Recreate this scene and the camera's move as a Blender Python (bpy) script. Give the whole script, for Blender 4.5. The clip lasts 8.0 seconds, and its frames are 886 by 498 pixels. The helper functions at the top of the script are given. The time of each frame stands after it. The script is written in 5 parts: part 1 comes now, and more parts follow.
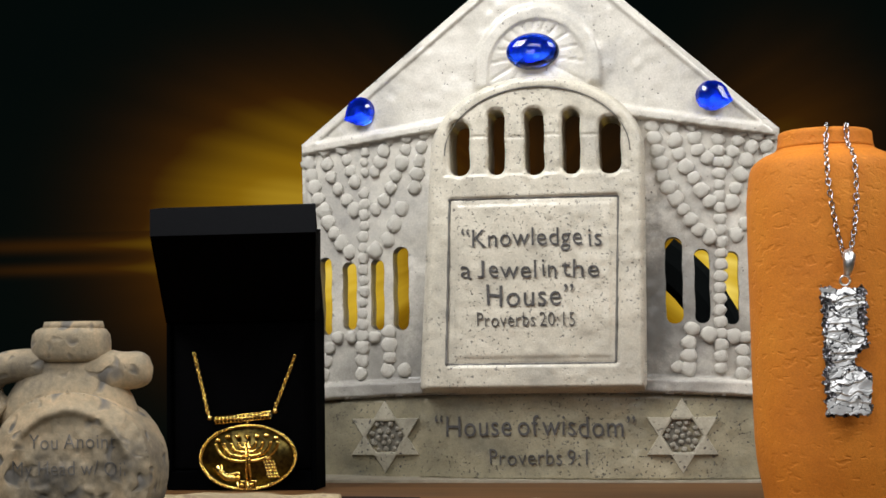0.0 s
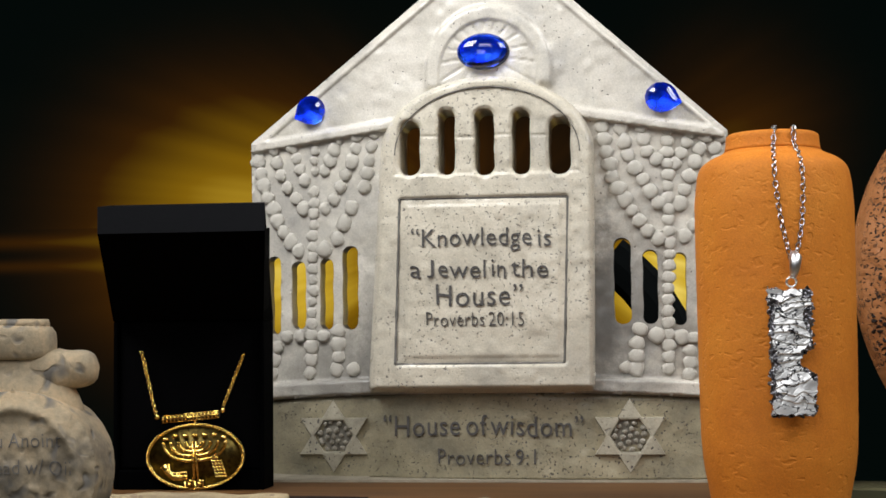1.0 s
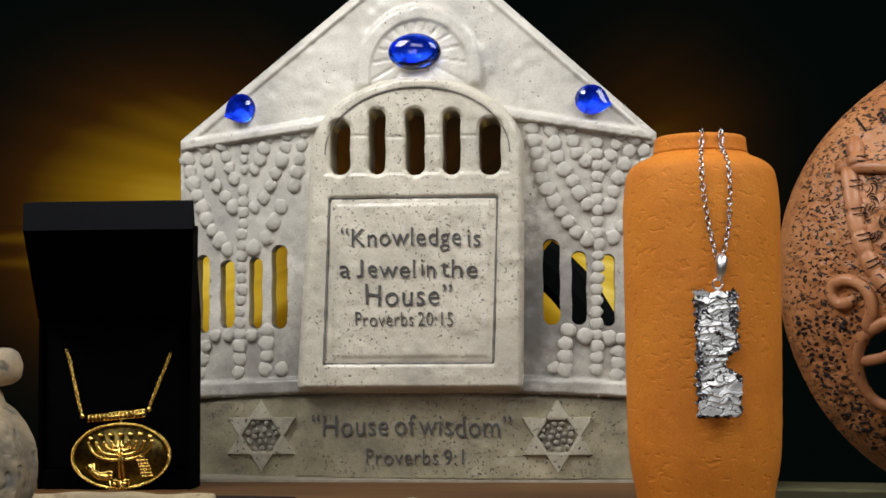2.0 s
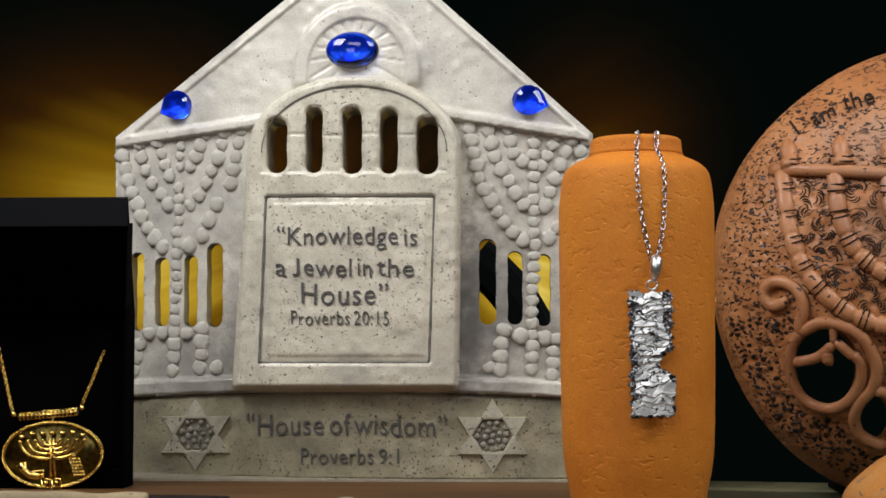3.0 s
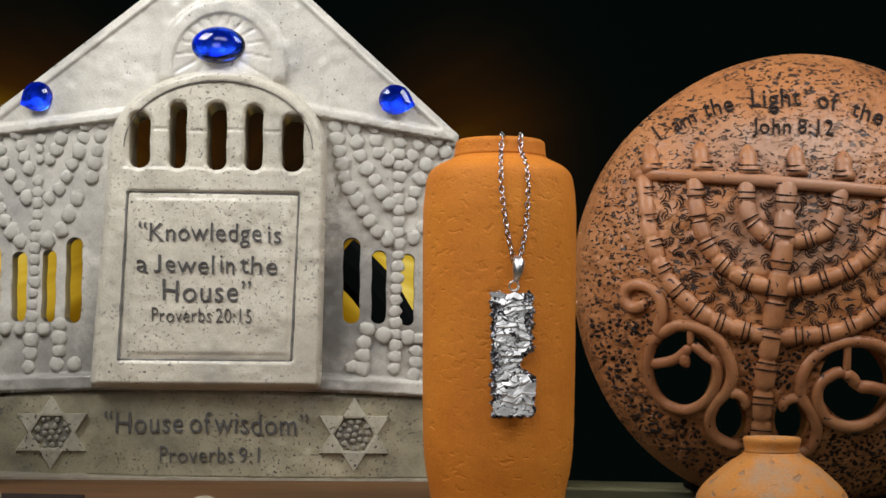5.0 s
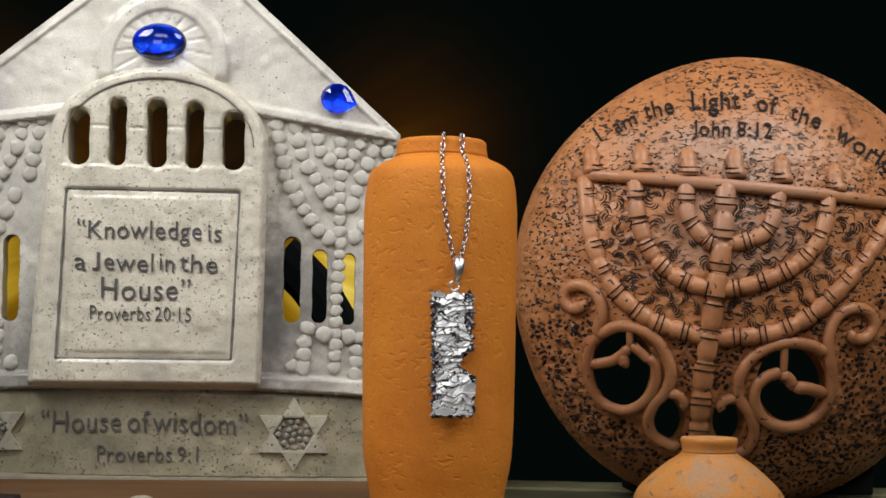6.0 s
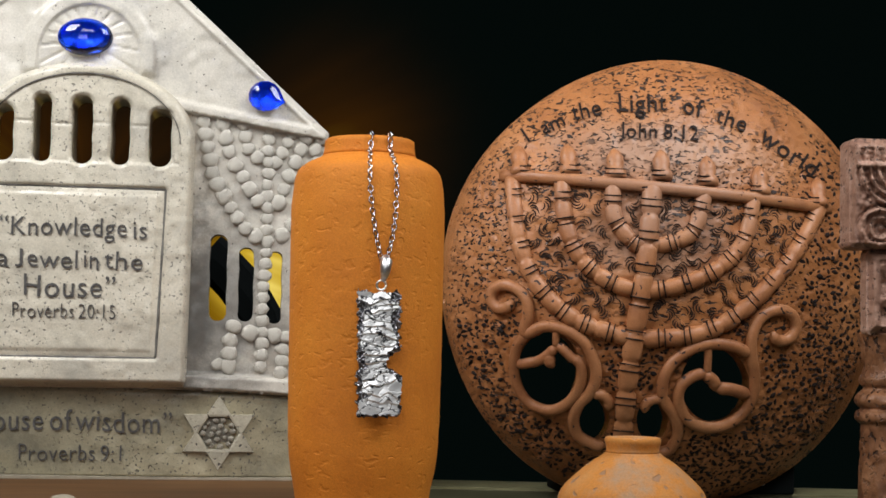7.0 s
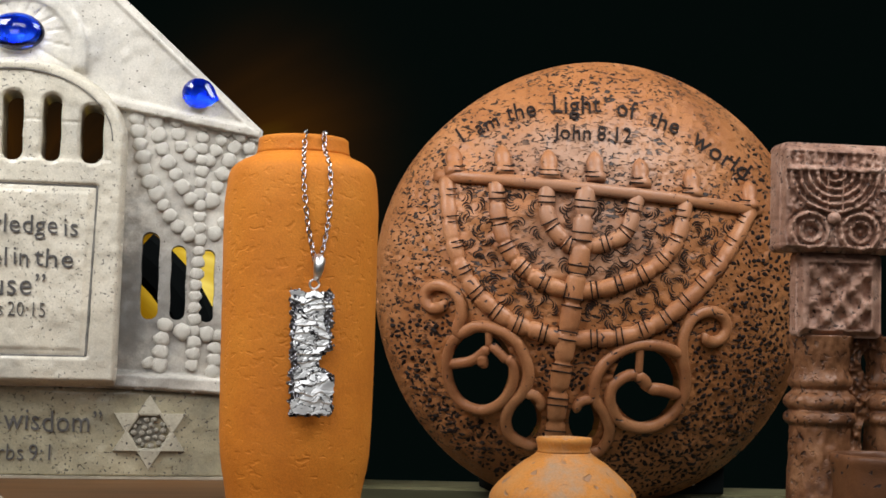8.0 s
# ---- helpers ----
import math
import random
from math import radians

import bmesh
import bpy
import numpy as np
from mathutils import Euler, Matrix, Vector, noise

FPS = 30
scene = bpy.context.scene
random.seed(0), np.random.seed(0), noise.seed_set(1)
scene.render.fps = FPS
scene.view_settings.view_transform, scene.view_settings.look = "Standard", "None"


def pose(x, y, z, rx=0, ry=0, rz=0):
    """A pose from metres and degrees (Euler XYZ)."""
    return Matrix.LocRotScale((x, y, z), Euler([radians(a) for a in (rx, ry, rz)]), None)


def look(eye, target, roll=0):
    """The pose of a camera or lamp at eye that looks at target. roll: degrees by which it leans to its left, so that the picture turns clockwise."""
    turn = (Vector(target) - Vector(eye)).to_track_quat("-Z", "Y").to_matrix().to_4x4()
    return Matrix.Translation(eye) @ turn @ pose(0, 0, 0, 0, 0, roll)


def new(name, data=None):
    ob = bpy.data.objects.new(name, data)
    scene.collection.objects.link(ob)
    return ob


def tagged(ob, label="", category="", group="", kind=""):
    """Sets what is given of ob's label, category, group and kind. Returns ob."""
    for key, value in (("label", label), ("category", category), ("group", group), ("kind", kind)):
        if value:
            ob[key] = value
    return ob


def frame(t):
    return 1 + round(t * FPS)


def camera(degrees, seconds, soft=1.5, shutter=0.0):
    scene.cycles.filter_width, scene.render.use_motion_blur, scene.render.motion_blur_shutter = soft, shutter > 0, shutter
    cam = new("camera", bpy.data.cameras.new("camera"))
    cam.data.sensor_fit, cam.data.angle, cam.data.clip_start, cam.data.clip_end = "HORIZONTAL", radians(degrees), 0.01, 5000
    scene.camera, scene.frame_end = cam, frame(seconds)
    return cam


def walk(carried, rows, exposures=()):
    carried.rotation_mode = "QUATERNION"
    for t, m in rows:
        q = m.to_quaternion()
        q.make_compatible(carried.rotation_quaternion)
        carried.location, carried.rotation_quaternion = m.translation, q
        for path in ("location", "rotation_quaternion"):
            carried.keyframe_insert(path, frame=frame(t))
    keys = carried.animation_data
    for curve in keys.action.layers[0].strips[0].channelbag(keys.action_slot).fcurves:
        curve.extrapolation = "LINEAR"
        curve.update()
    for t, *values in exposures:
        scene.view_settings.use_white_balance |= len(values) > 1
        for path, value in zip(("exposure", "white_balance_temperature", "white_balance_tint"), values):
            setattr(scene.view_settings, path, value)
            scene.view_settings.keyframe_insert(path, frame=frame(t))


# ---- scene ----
# The camera stands on a tripod and pans to the right; its lens stands a little before the axis.
LENS_ARM = 0.015
EYE = Vector((0.0, 0.0, 0.0703))
cam = camera(31.9, 8.0, soft=1.6)
PAN = [  # seconds, yaw, pitch, roll
    (0.0, 9.184, 3.602, -0.810), (0.5, 8.377, 3.586, -0.717), (1.0, 7.358, 3.565, -0.600), (1.5, 6.033, 3.555, -0.447),
    (3.0, 2.508, 3.510, -0.040), (3.5, 1.224, 3.503, 0.109), (4.0, 0.000, 3.500, 0.250), (4.5, -1.286, 3.499, 0.399),
    (6.0, -4.544, 3.515, 0.773), (6.5, -5.846, 3.522, 0.923), (7.0, -7.174, 3.538, 1.074), (7.5, -8.374, 3.560, 1.211),
    (8.0, -9.573, 3.579, 1.347),
]


def ahead(yaw, pitch):
    y, p = radians(yaw), radians(pitch)
    return Vector((-math.sin(y) * math.cos(p), math.cos(y) * math.cos(p), math.sin(p)))


def eye_at(yaw):
    return EYE + LENS_ARM * Vector((-math.sin(radians(yaw)), math.cos(radians(yaw)) - 1.0, 0.0))


walk(cam, [(t, look(eye_at(y), eye_at(y) + ahead(y, p), r)) for t, y, p, r in PAN],
     [(0.0, 0.0), (1.5, -0.14), (3.0, -0.29), (4.5, -0.28), (6.0, -0.18), (7.0, -0.10), (8.0, 0.03)])

# ---- light: three soft boxes and an added low fill in a dark room ----
world = bpy.data.worlds.new("dark_room_air")
scene.world = world
world.use_nodes = True
world.node_tree.nodes["Background"].inputs["Color"].default_value = (0.5, 0.55, 0.6, 1)
world.node_tree.nodes["Background"].inputs["Strength"].default_value = 0.015


def soft_box(name, eye, target, size_x, size_y, watts, colour, beam=180):
    lamp = bpy.data.lights.new(name, "AREA")
    lamp.shape, lamp.size, lamp.size_y, lamp.energy, lamp.color = "RECTANGLE", size_x, size_y, watts, colour
    lamp.spread = radians(beam)
    ob = new(name, lamp)
    ob.matrix_world = look(eye, target)
    return ob


LAMP = (0.97, 0.98, 1.0)
soft_box("soft_lamp", (-0.42, 0.38, 0.64), (-0.11, 0.74, 0.37), 0.34, 0.34, 2.7, LAMP, 108)
soft_box("soft_lamp", (0.46, 0.38, 0.64), (0.19, 0.67, 0.36), 0.34, 0.34, 1.8, LAMP, 108)
soft_box("soft_lamp", (-0.05, -0.25, 0.72), (-0.05, 0.68, 0.30), 0.45, 0.30, 2.4, LAMP)
# weak fill added beside the lens to brighten the pendant and the left plinth
soft_box("soft_lamp", (-0.20, -0.30, 0.27), (-0.06, 0.62, 0.13), 0.24, 0.24, 0.60, LAMP)


# ---- materials ----
def material(name, build):
    m = bpy.data.materials.new(name)
    m.use_nodes = True
    nodes, links = m.node_tree.nodes, m.node_tree.links
    build(nodes, links, nodes["Principled BSDF"])
    return m


def add(nodes, kind, **values):
    n = nodes.new(kind)
    for key, value in values.items():
        n.inputs[key].default_value = value
    return n


def ramp(nodes, links, source, stops):
    r = nodes.new("ShaderNodeValToRGB")
    els = r.color_ramp.elements
    while len(els) < len(stops):
        els.new(0.5)
    for el, (at, c) in zip(els, stops):
        el.position, el.color = at, (*c, 1) if len(c) == 3 else c
    links.new(source, r.inputs["Fac"])
    return r.outputs["Color"]


def mix(nodes, links, a, b, fac, blend="MIX"):
    n = nodes.new("ShaderNodeMix")
    n.data_type, n.blend_type = "RGBA", blend
    for socket, value in ((n.inputs[6], a), (n.inputs[7], b), (n.inputs[0], fac)):
        if isinstance(value, bpy.types.NodeSocket):
            links.new(value, socket)
        else:
            socket.default_value = (*value, 1) if isinstance(value, tuple) else value
    return n.outputs[2]


def coords(nodes):
    return nodes.new("ShaderNodeTexCoord").outputs["Object"]


def noise_tex(nodes, links, co, scale, detail=5.0, rough=0.6, distortion=0.0):
    n = add(nodes, "ShaderNodeTexNoise", Scale=scale, Detail=detail, Roughness=rough, Distortion=distortion)
    links.new(co, n.inputs["Vector"])
    return n.outputs["Fac"]


def bumped(nodes, links, shader, height, strength, distance, normal=None):
    b = add(nodes, "ShaderNodeBump", Strength=strength, Distance=distance)
    links.new(height, b.inputs["Height"])
    if normal:
        links.new(normal, b.inputs["Normal"])
    links.new(b.outputs["Normal"], shader.inputs["Normal"])
    return b.outputs["Normal"]


W = (1, 1, 1)
K = (0, 0, 0)


def clay(name, light, mid, dark, rough=0.6, pit_scale=260.0, pit_low=0.30, pit_high=0.37, pit_depth=0.0006, pit_colour=None,
         blotch=22.0, grain=900.0, coat=0.0, pit_area=None, pit_stretch=(1, 1, 1), pit_bend=0.5, wave=0.0012, washes_and_shade=()):
    """Fired clay: blotches, fine grain, and pits that hold a dark wash."""
    def build(nodes, links, p):
        co = coords(nodes)
        big = ramp(nodes, links, noise_tex(nodes, links, co, blotch, 6, 0.65), [(0.30, dark), (0.5, mid), (0.68, light)])
        fine = noise_tex(nodes, links, co, grain, 3, 0.7)
        base = mix(nodes, links, big, ramp(nodes, links, fine, [(0.3, (0.55, 0.55, 0.55)), (0.7, (1.0, 1.0, 1.0))]), 0.45, "MULTIPLY")
        for centre, size, colour in washes_and_shade:  # an uneven patch of colour: antiquing wash, rubbed back, and in places painted shade
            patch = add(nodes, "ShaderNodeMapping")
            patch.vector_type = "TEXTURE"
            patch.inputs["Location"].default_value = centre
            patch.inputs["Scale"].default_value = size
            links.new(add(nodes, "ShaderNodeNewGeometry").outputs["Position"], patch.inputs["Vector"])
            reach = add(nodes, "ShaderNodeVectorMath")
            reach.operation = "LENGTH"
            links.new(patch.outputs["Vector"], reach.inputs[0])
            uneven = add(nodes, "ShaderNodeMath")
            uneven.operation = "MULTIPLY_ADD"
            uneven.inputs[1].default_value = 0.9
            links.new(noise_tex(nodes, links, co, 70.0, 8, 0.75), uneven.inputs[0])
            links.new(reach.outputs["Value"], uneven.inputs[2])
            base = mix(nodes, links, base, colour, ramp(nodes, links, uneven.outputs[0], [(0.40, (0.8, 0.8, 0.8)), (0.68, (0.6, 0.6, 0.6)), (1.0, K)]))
        stretch = add(nodes, "ShaderNodeMapping")
        stretch.inputs["Scale"].default_value = pit_stretch
        links.new(co, stretch.inputs["Vector"])
        pit = noise_tex(nodes, links, stretch.outputs["Vector"], pit_scale, 1, 0.5, pit_bend)
        mask = ramp(nodes, links, pit, [(pit_low, W), (pit_high, K)])
        if pit_area:
            area = ramp(nodes, links, noise_tex(nodes, links, co, pit_area, 3, 0.6), [(0.38, K), (0.54, W)])
            mask = mix(nodes, links, mask, area, 1.0, "MULTIPLY")
        if pit_colour:
            base = mix(nodes, links, base, pit_colour, mask)
        links.new(base, p.inputs["Base Color"])
        p.inputs["Roughness"].default_value = rough
        p.inputs["Coat Weight"].default_value = coat
        p.inputs["Coat Roughness"].default_value = 0.18
        p.inputs["Specular IOR Level"].default_value = 0.35
        inv = add(nodes, "ShaderNodeMath")
        inv.operation = "SUBTRACT"
        inv.inputs[0].default_value = 1.0
        links.new(mask, inv.inputs[1])
        n1 = bumped(nodes, links, p, inv.outputs[0], 0.8, pit_depth)
        n2 = bumped(nodes, links, p, fine, 0.35, 0.0003, n1)
        bumped(nodes, links, p, noise_tex(nodes, links, co, 90, 4, 0.6), 0.5, wave, n2)
    return material(name, build)


def metal(name, colour, rough, dark=None, scale=500.0, bump=0.0003):
    def build(nodes, links, p):
        co = coords(nodes)
        f = noise_tex(nodes, links, co, scale, 4, 0.6)
        links.new(ramp(nodes, links, f, [(0.35, dark or tuple(c * 0.7 for c in colour)), (0.6, colour)]), p.inputs["Base Color"])
        p.inputs["Metallic"].default_value = 1.0
        p.inputs["Roughness"].default_value = rough
        bumped(nodes, links, p, f, 0.4, bump)
    return material(name, build)


def plain(name, colour, rough, spec=0.4, vary=0.25, scale=120.0, bump=0.0003, sheen=0.0):
    def build(nodes, links, p):
        co = coords(nodes)
        f = noise_tex(nodes, links, co, scale, 5, 0.65)
        links.new(ramp(nodes, links, f, [(0.3, tuple(c * (1 - vary) for c in colour)), (0.7, colour)]), p.inputs["Base Color"])
        p.inputs["Roughness"].default_value = rough
        p.inputs["Specular IOR Level"].default_value = spec
        p.inputs["Sheen Weight"].default_value = sheen
        bumped(nodes, links, p, f, 0.3, bump)
    return material(name, build)


# Wing patches mix antiquing wash with painted shade, most in strips beside the panel.
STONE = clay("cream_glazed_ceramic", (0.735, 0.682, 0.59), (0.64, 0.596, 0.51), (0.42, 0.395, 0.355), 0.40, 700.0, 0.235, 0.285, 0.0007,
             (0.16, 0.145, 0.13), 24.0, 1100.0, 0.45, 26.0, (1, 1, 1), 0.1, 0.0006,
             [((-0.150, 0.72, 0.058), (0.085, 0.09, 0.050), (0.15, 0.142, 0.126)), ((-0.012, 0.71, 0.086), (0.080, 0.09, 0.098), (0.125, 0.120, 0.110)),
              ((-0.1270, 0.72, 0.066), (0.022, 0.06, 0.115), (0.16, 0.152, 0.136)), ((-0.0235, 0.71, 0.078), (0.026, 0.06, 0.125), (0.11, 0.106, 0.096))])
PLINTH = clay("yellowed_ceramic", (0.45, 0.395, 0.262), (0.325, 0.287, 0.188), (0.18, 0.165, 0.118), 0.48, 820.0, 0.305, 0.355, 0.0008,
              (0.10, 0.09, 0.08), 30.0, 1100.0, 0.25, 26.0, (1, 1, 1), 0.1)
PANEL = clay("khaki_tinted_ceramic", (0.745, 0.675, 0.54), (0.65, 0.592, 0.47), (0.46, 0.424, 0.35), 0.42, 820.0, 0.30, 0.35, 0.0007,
             (0.25, 0.228, 0.195), 28.0, 1100.0, 0.40, 26.0, (1, 1, 1), 0.1, 0.0006)
STAR = clay("star_ceramic", (0.56, 0.51, 0.39), (0.45, 0.41, 0.31), (0.27, 0.25, 0.195), 0.5, 600.0, 0.30, 0.35, 0.0008,
            (0.12, 0.11, 0.10), 60.0, 1100.0, 0.2, 26.0, (1, 1, 1), 0.1)
BEAD = clay("pale_ceramic_bead", (0.74, 0.70, 0.605), (0.66, 0.62, 0.535), (0.47, 0.44, 0.38), 0.4, 500.0, 0.25, 0.30, 0.0003, None, 40.0, 1100.0, 0.25)
STAR_BEAD = clay("grey_washed_bead", (0.46, 0.42, 0.33), (0.36, 0.33, 0.26), (0.22, 0.205, 0.17), 0.38, 500.0, 0.25, 0.30, 0.0003, None, 200.0, 1100.0, 0.35)
WASH = plain("dark_letter_wash", (0.115, 0.108, 0.102), 0.7, 0.2, 0.5, 500.0)
ORANGE = clay("orange_terracotta", (0.80, 0.276, 0.027), (0.74, 0.236, 0.020), (0.62, 0.182, 0.015), 0.72, 340.0, 0.30, 0.42, 0.00022, None,
              30.0, 1300.0, 0.0, 34.0, (0.75, 0.75, 1.2), 0.3, 0.0004)
POT = clay("dusty_orange_terracotta", (0.66, 0.31, 0.10), (0.70, 0.27, 0.05), (0.46, 0.33, 0.22), 0.8, 200.0, 0.30, 0.36, 0.0005, (0.40, 0.22, 0.12), 45.0, 1300.0)
BROWN = clay("brown_antiqued_clay", (0.52, 0.222, 0.084), (0.43, 0.166, 0.055), (0.26, 0.090, 0.027), 0.48, 420.0, 0.37, 0.44, 0.0012,
             (0.034, 0.020, 0.014), 20.0, 1200.0, 0.06, 24.0, (0.75, 1.0, 1.35), 0.9, 0.0020,
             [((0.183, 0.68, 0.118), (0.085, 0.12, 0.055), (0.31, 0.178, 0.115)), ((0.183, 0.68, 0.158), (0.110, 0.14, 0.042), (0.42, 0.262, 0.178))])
BROWN_SMOOTH = clay("smooth_brown_clay", (0.53, 0.238, 0.104), (0.45, 0.184, 0.073), (0.30, 0.110, 0.043), 0.46, 330.0, 0.27, 0.30, 0.0006,
                    (0.04, 0.022, 0.018), 35.0, 1400.0, 0.12, None, (1, 1, 1), 0.5, 0.0012,
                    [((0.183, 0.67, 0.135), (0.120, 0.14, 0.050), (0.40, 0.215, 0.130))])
CUP_CLAY = clay("dark_brown_clay", (0.24, 0.098, 0.040), (0.185, 0.072, 0.028), (0.11, 0.042, 0.017), 0.5, 330.0, 0.27, 0.30, 0.0006, (0.04, 0.022, 0.018), 35.0, 1400.0, 0.1)
MAUVE = clay("weathered_mauve_clay", (0.60, 0.385, 0.29), (0.43, 0.24, 0.165), (0.20, 0.10, 0.070), 0.5, 520.0, 0.27, 0.40, 0.0010,
             (0.045, 0.028, 0.024), 80.0, 1200.0, 0.05, 40.0)
SHAFT_CLAY = clay("warm_brown_weathered_clay", (0.40, 0.190, 0.092), (0.22, 0.092, 0.040), (0.07, 0.030, 0.018), 0.42, 420.0, 0.30, 0.42, 0.0012,
                  (0.040, 0.022, 0.016), 60.0, 1200.0, 0.05, 40.0)
FLASK = clay("weathered_grey_clay", (0.88, 0.64, 0.38), (0.58, 0.46, 0.30), (0.20, 0.185, 0.16), 0.8, 170.0, 0.30, 0.42, 0.0006, (0.26, 0.235, 0.20), 48.0, 700.0)
GOUGE = plain("dark_brown_gouge_wash", (0.050, 0.026, 0.016), 0.7, 0.2, 0.5, 400.0)
GROOVE = plain("dark_clay_groove", (0.022, 0.013, 0.010), 0.7, 0.2, 0.4, 400.0)
FLASK_INK = plain("faded_ink", (0.34, 0.31, 0.275), 0.8, 0.2, 0.6, 300.0)
GOLD = metal("polished_gold", (1.0, 0.73, 0.22), 0.22, (0.62, 0.36, 0.05), 700.0)
GOLD_DARK = metal("dark_gold_field", (0.13, 0.095, 0.025), 0.38, (0.05, 0.035, 0.012), 400.0)
def scored_silver(nodes, links, p):
    co = coords(nodes)
    m = add(nodes, "ShaderNodeMapping")
    m.inputs["Scale"].default_value = (0.6, 1.0, 1.0)
    links.new(co, m.inputs["Vector"])
    f = noise_tex(nodes, links, m.outputs["Vector"], 300.0, 2, 0.5, 0.6)
    line = ramp(nodes, links, f, [(0.462, (0.98, 0.97, 0.95)), (0.485, (0.015, 0.015, 0.02)), (0.508, (0.015, 0.015, 0.02)), (0.531, (0.98, 0.97, 0.95))])
    links.new(line, p.inputs["Base Color"])
    p.inputs["Metallic"].default_value = 0.75
    p.inputs["Roughness"].default_value = 0.36
    bumped(nodes, links, p, line, 0.2, 0.00008)


SCORED = material("scored_silver", scored_silver)
CHAIN_SILVER = metal("chain_silver", (0.80, 0.78, 0.76), 0.2, (0.35, 0.34, 0.34), 800.0)
SILVER = metal("bright_silver", (0.95, 0.94, 0.92), 0.36, (0.75, 0.74, 0.74), 600.0)
SILVER_DARK = metal("oxidised_silver", (0.42, 0.41, 0.43), 0.28, (0.008, 0.008, 0.012), 420.0, 0.0008)
BOX = plain("black_box_paper", (0.0006, 0.0007, 0.0009), 0.9, 0.02, 0.2, 900.0)
LID = plain("charcoal_box_paper", (0.0040, 0.0043, 0.0055), 0.6, 0.12, 0.2, 900.0)
VELVET = plain("black_velvet", (0.0008, 0.0008, 0.001), 0.95, 0.05, 0.3, 900.0)
PAPER = clay("cream_parchment", (0.56, 0.46, 0.28), (0.46, 0.36, 0.21), (0.36, 0.28, 0.18), 0.85, 150.0, 0.30, 0.36, 0.0003, (0.3, 0.22, 0.14), 40.0, 900.0)
OLIVE = plain("olive_grey_tabletop", (0.10, 0.095, 0.05), 0.35, 0.5, 0.35, 60.0)
OLIVE_EDGE = plain("pale_olive_edge", (0.27, 0.25, 0.13), 0.5, 0.4, 0.3, 80.0)
PALE = plain("pale_board_edge", (0.40, 0.35, 0.26), 0.5, 0.4, 0.3, 150.0)
DARK = plain("black_cloth", (0.006, 0.008, 0.008), 0.9, 0.1, 0.3, 60.0)
PLASTER = plain("dark_room_paint", (0.03, 0.03, 0.032), 0.9, 0.2, 0.3, 4.0)


def wood_nodes(nodes, links, p):
    co = coords(nodes)
    m = add(nodes, "ShaderNodeMapping")
    m.inputs["Scale"].default_value = (6, 90, 90)
    links.new(co, m.inputs["Vector"])
    f = noise_tex(nodes, links, m.outputs["Vector"], 1.6, 6, 0.65, 0.8)
    links.new(ramp(nodes, links, f, [(0.3, (0.075, 0.032, 0.010)), (0.5, (0.12, 0.054, 0.017)), (0.7, (0.17, 0.082, 0.027))]), p.inputs["Base Color"])
    p.inputs["Roughness"].default_value = 0.55
    p.inputs["Specular IOR Level"].default_value = 0.25
    bumped(nodes, links, p, f, 0.2, 0.0004)


WOOD = material("orange_brown_wood", wood_nodes)


def gem_nodes(nodes, links, p):
    p.inputs["Roughness"].default_value = 0.015
    p.inputs["IOR"].default_value = 1.52
    p.inputs["Transmission Weight"].default_value = 1.0
    f = noise_tex(nodes, links, coords(nodes), 90, 2)
    links.new(ramp(nodes, links, f, [(0.3, (0.012, 0.055, 0.78)), (0.7, (0.022, 0.120, 0.93))]), p.inputs["Base Color"])


GEM = material("blue_glass_gem", gem_nodes)
FOIL = metal("silver_foil", (0.95, 0.95, 0.95), 0.26, (0.80, 0.80, 0.80), 900.0, 0.0002)
FOIL.node_tree.nodes["Principled BSDF"].inputs["Metallic"].default_value = 0.92


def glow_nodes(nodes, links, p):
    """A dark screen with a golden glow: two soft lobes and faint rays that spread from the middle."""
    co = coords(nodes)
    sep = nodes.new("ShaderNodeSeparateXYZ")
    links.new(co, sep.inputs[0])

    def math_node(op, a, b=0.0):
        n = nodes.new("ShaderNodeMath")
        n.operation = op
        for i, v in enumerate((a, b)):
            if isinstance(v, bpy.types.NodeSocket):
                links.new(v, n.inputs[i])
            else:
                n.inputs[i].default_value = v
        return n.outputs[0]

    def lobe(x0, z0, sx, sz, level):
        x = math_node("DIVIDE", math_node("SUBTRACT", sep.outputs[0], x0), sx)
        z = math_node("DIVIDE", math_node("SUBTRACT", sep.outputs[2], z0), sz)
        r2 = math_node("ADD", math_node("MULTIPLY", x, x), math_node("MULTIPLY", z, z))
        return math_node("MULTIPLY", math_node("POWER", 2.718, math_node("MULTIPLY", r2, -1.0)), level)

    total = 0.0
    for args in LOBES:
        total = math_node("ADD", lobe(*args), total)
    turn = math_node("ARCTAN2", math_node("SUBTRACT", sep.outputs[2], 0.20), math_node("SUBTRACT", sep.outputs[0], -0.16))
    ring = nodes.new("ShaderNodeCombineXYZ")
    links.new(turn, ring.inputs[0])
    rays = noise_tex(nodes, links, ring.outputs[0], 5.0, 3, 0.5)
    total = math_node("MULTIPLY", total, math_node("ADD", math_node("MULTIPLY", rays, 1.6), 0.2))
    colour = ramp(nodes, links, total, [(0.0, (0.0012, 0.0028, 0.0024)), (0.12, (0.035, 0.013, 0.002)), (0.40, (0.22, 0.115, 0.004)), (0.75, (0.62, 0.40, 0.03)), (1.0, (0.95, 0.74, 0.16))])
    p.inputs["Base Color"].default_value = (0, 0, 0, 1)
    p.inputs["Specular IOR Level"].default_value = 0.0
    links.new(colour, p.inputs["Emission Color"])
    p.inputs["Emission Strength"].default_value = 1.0


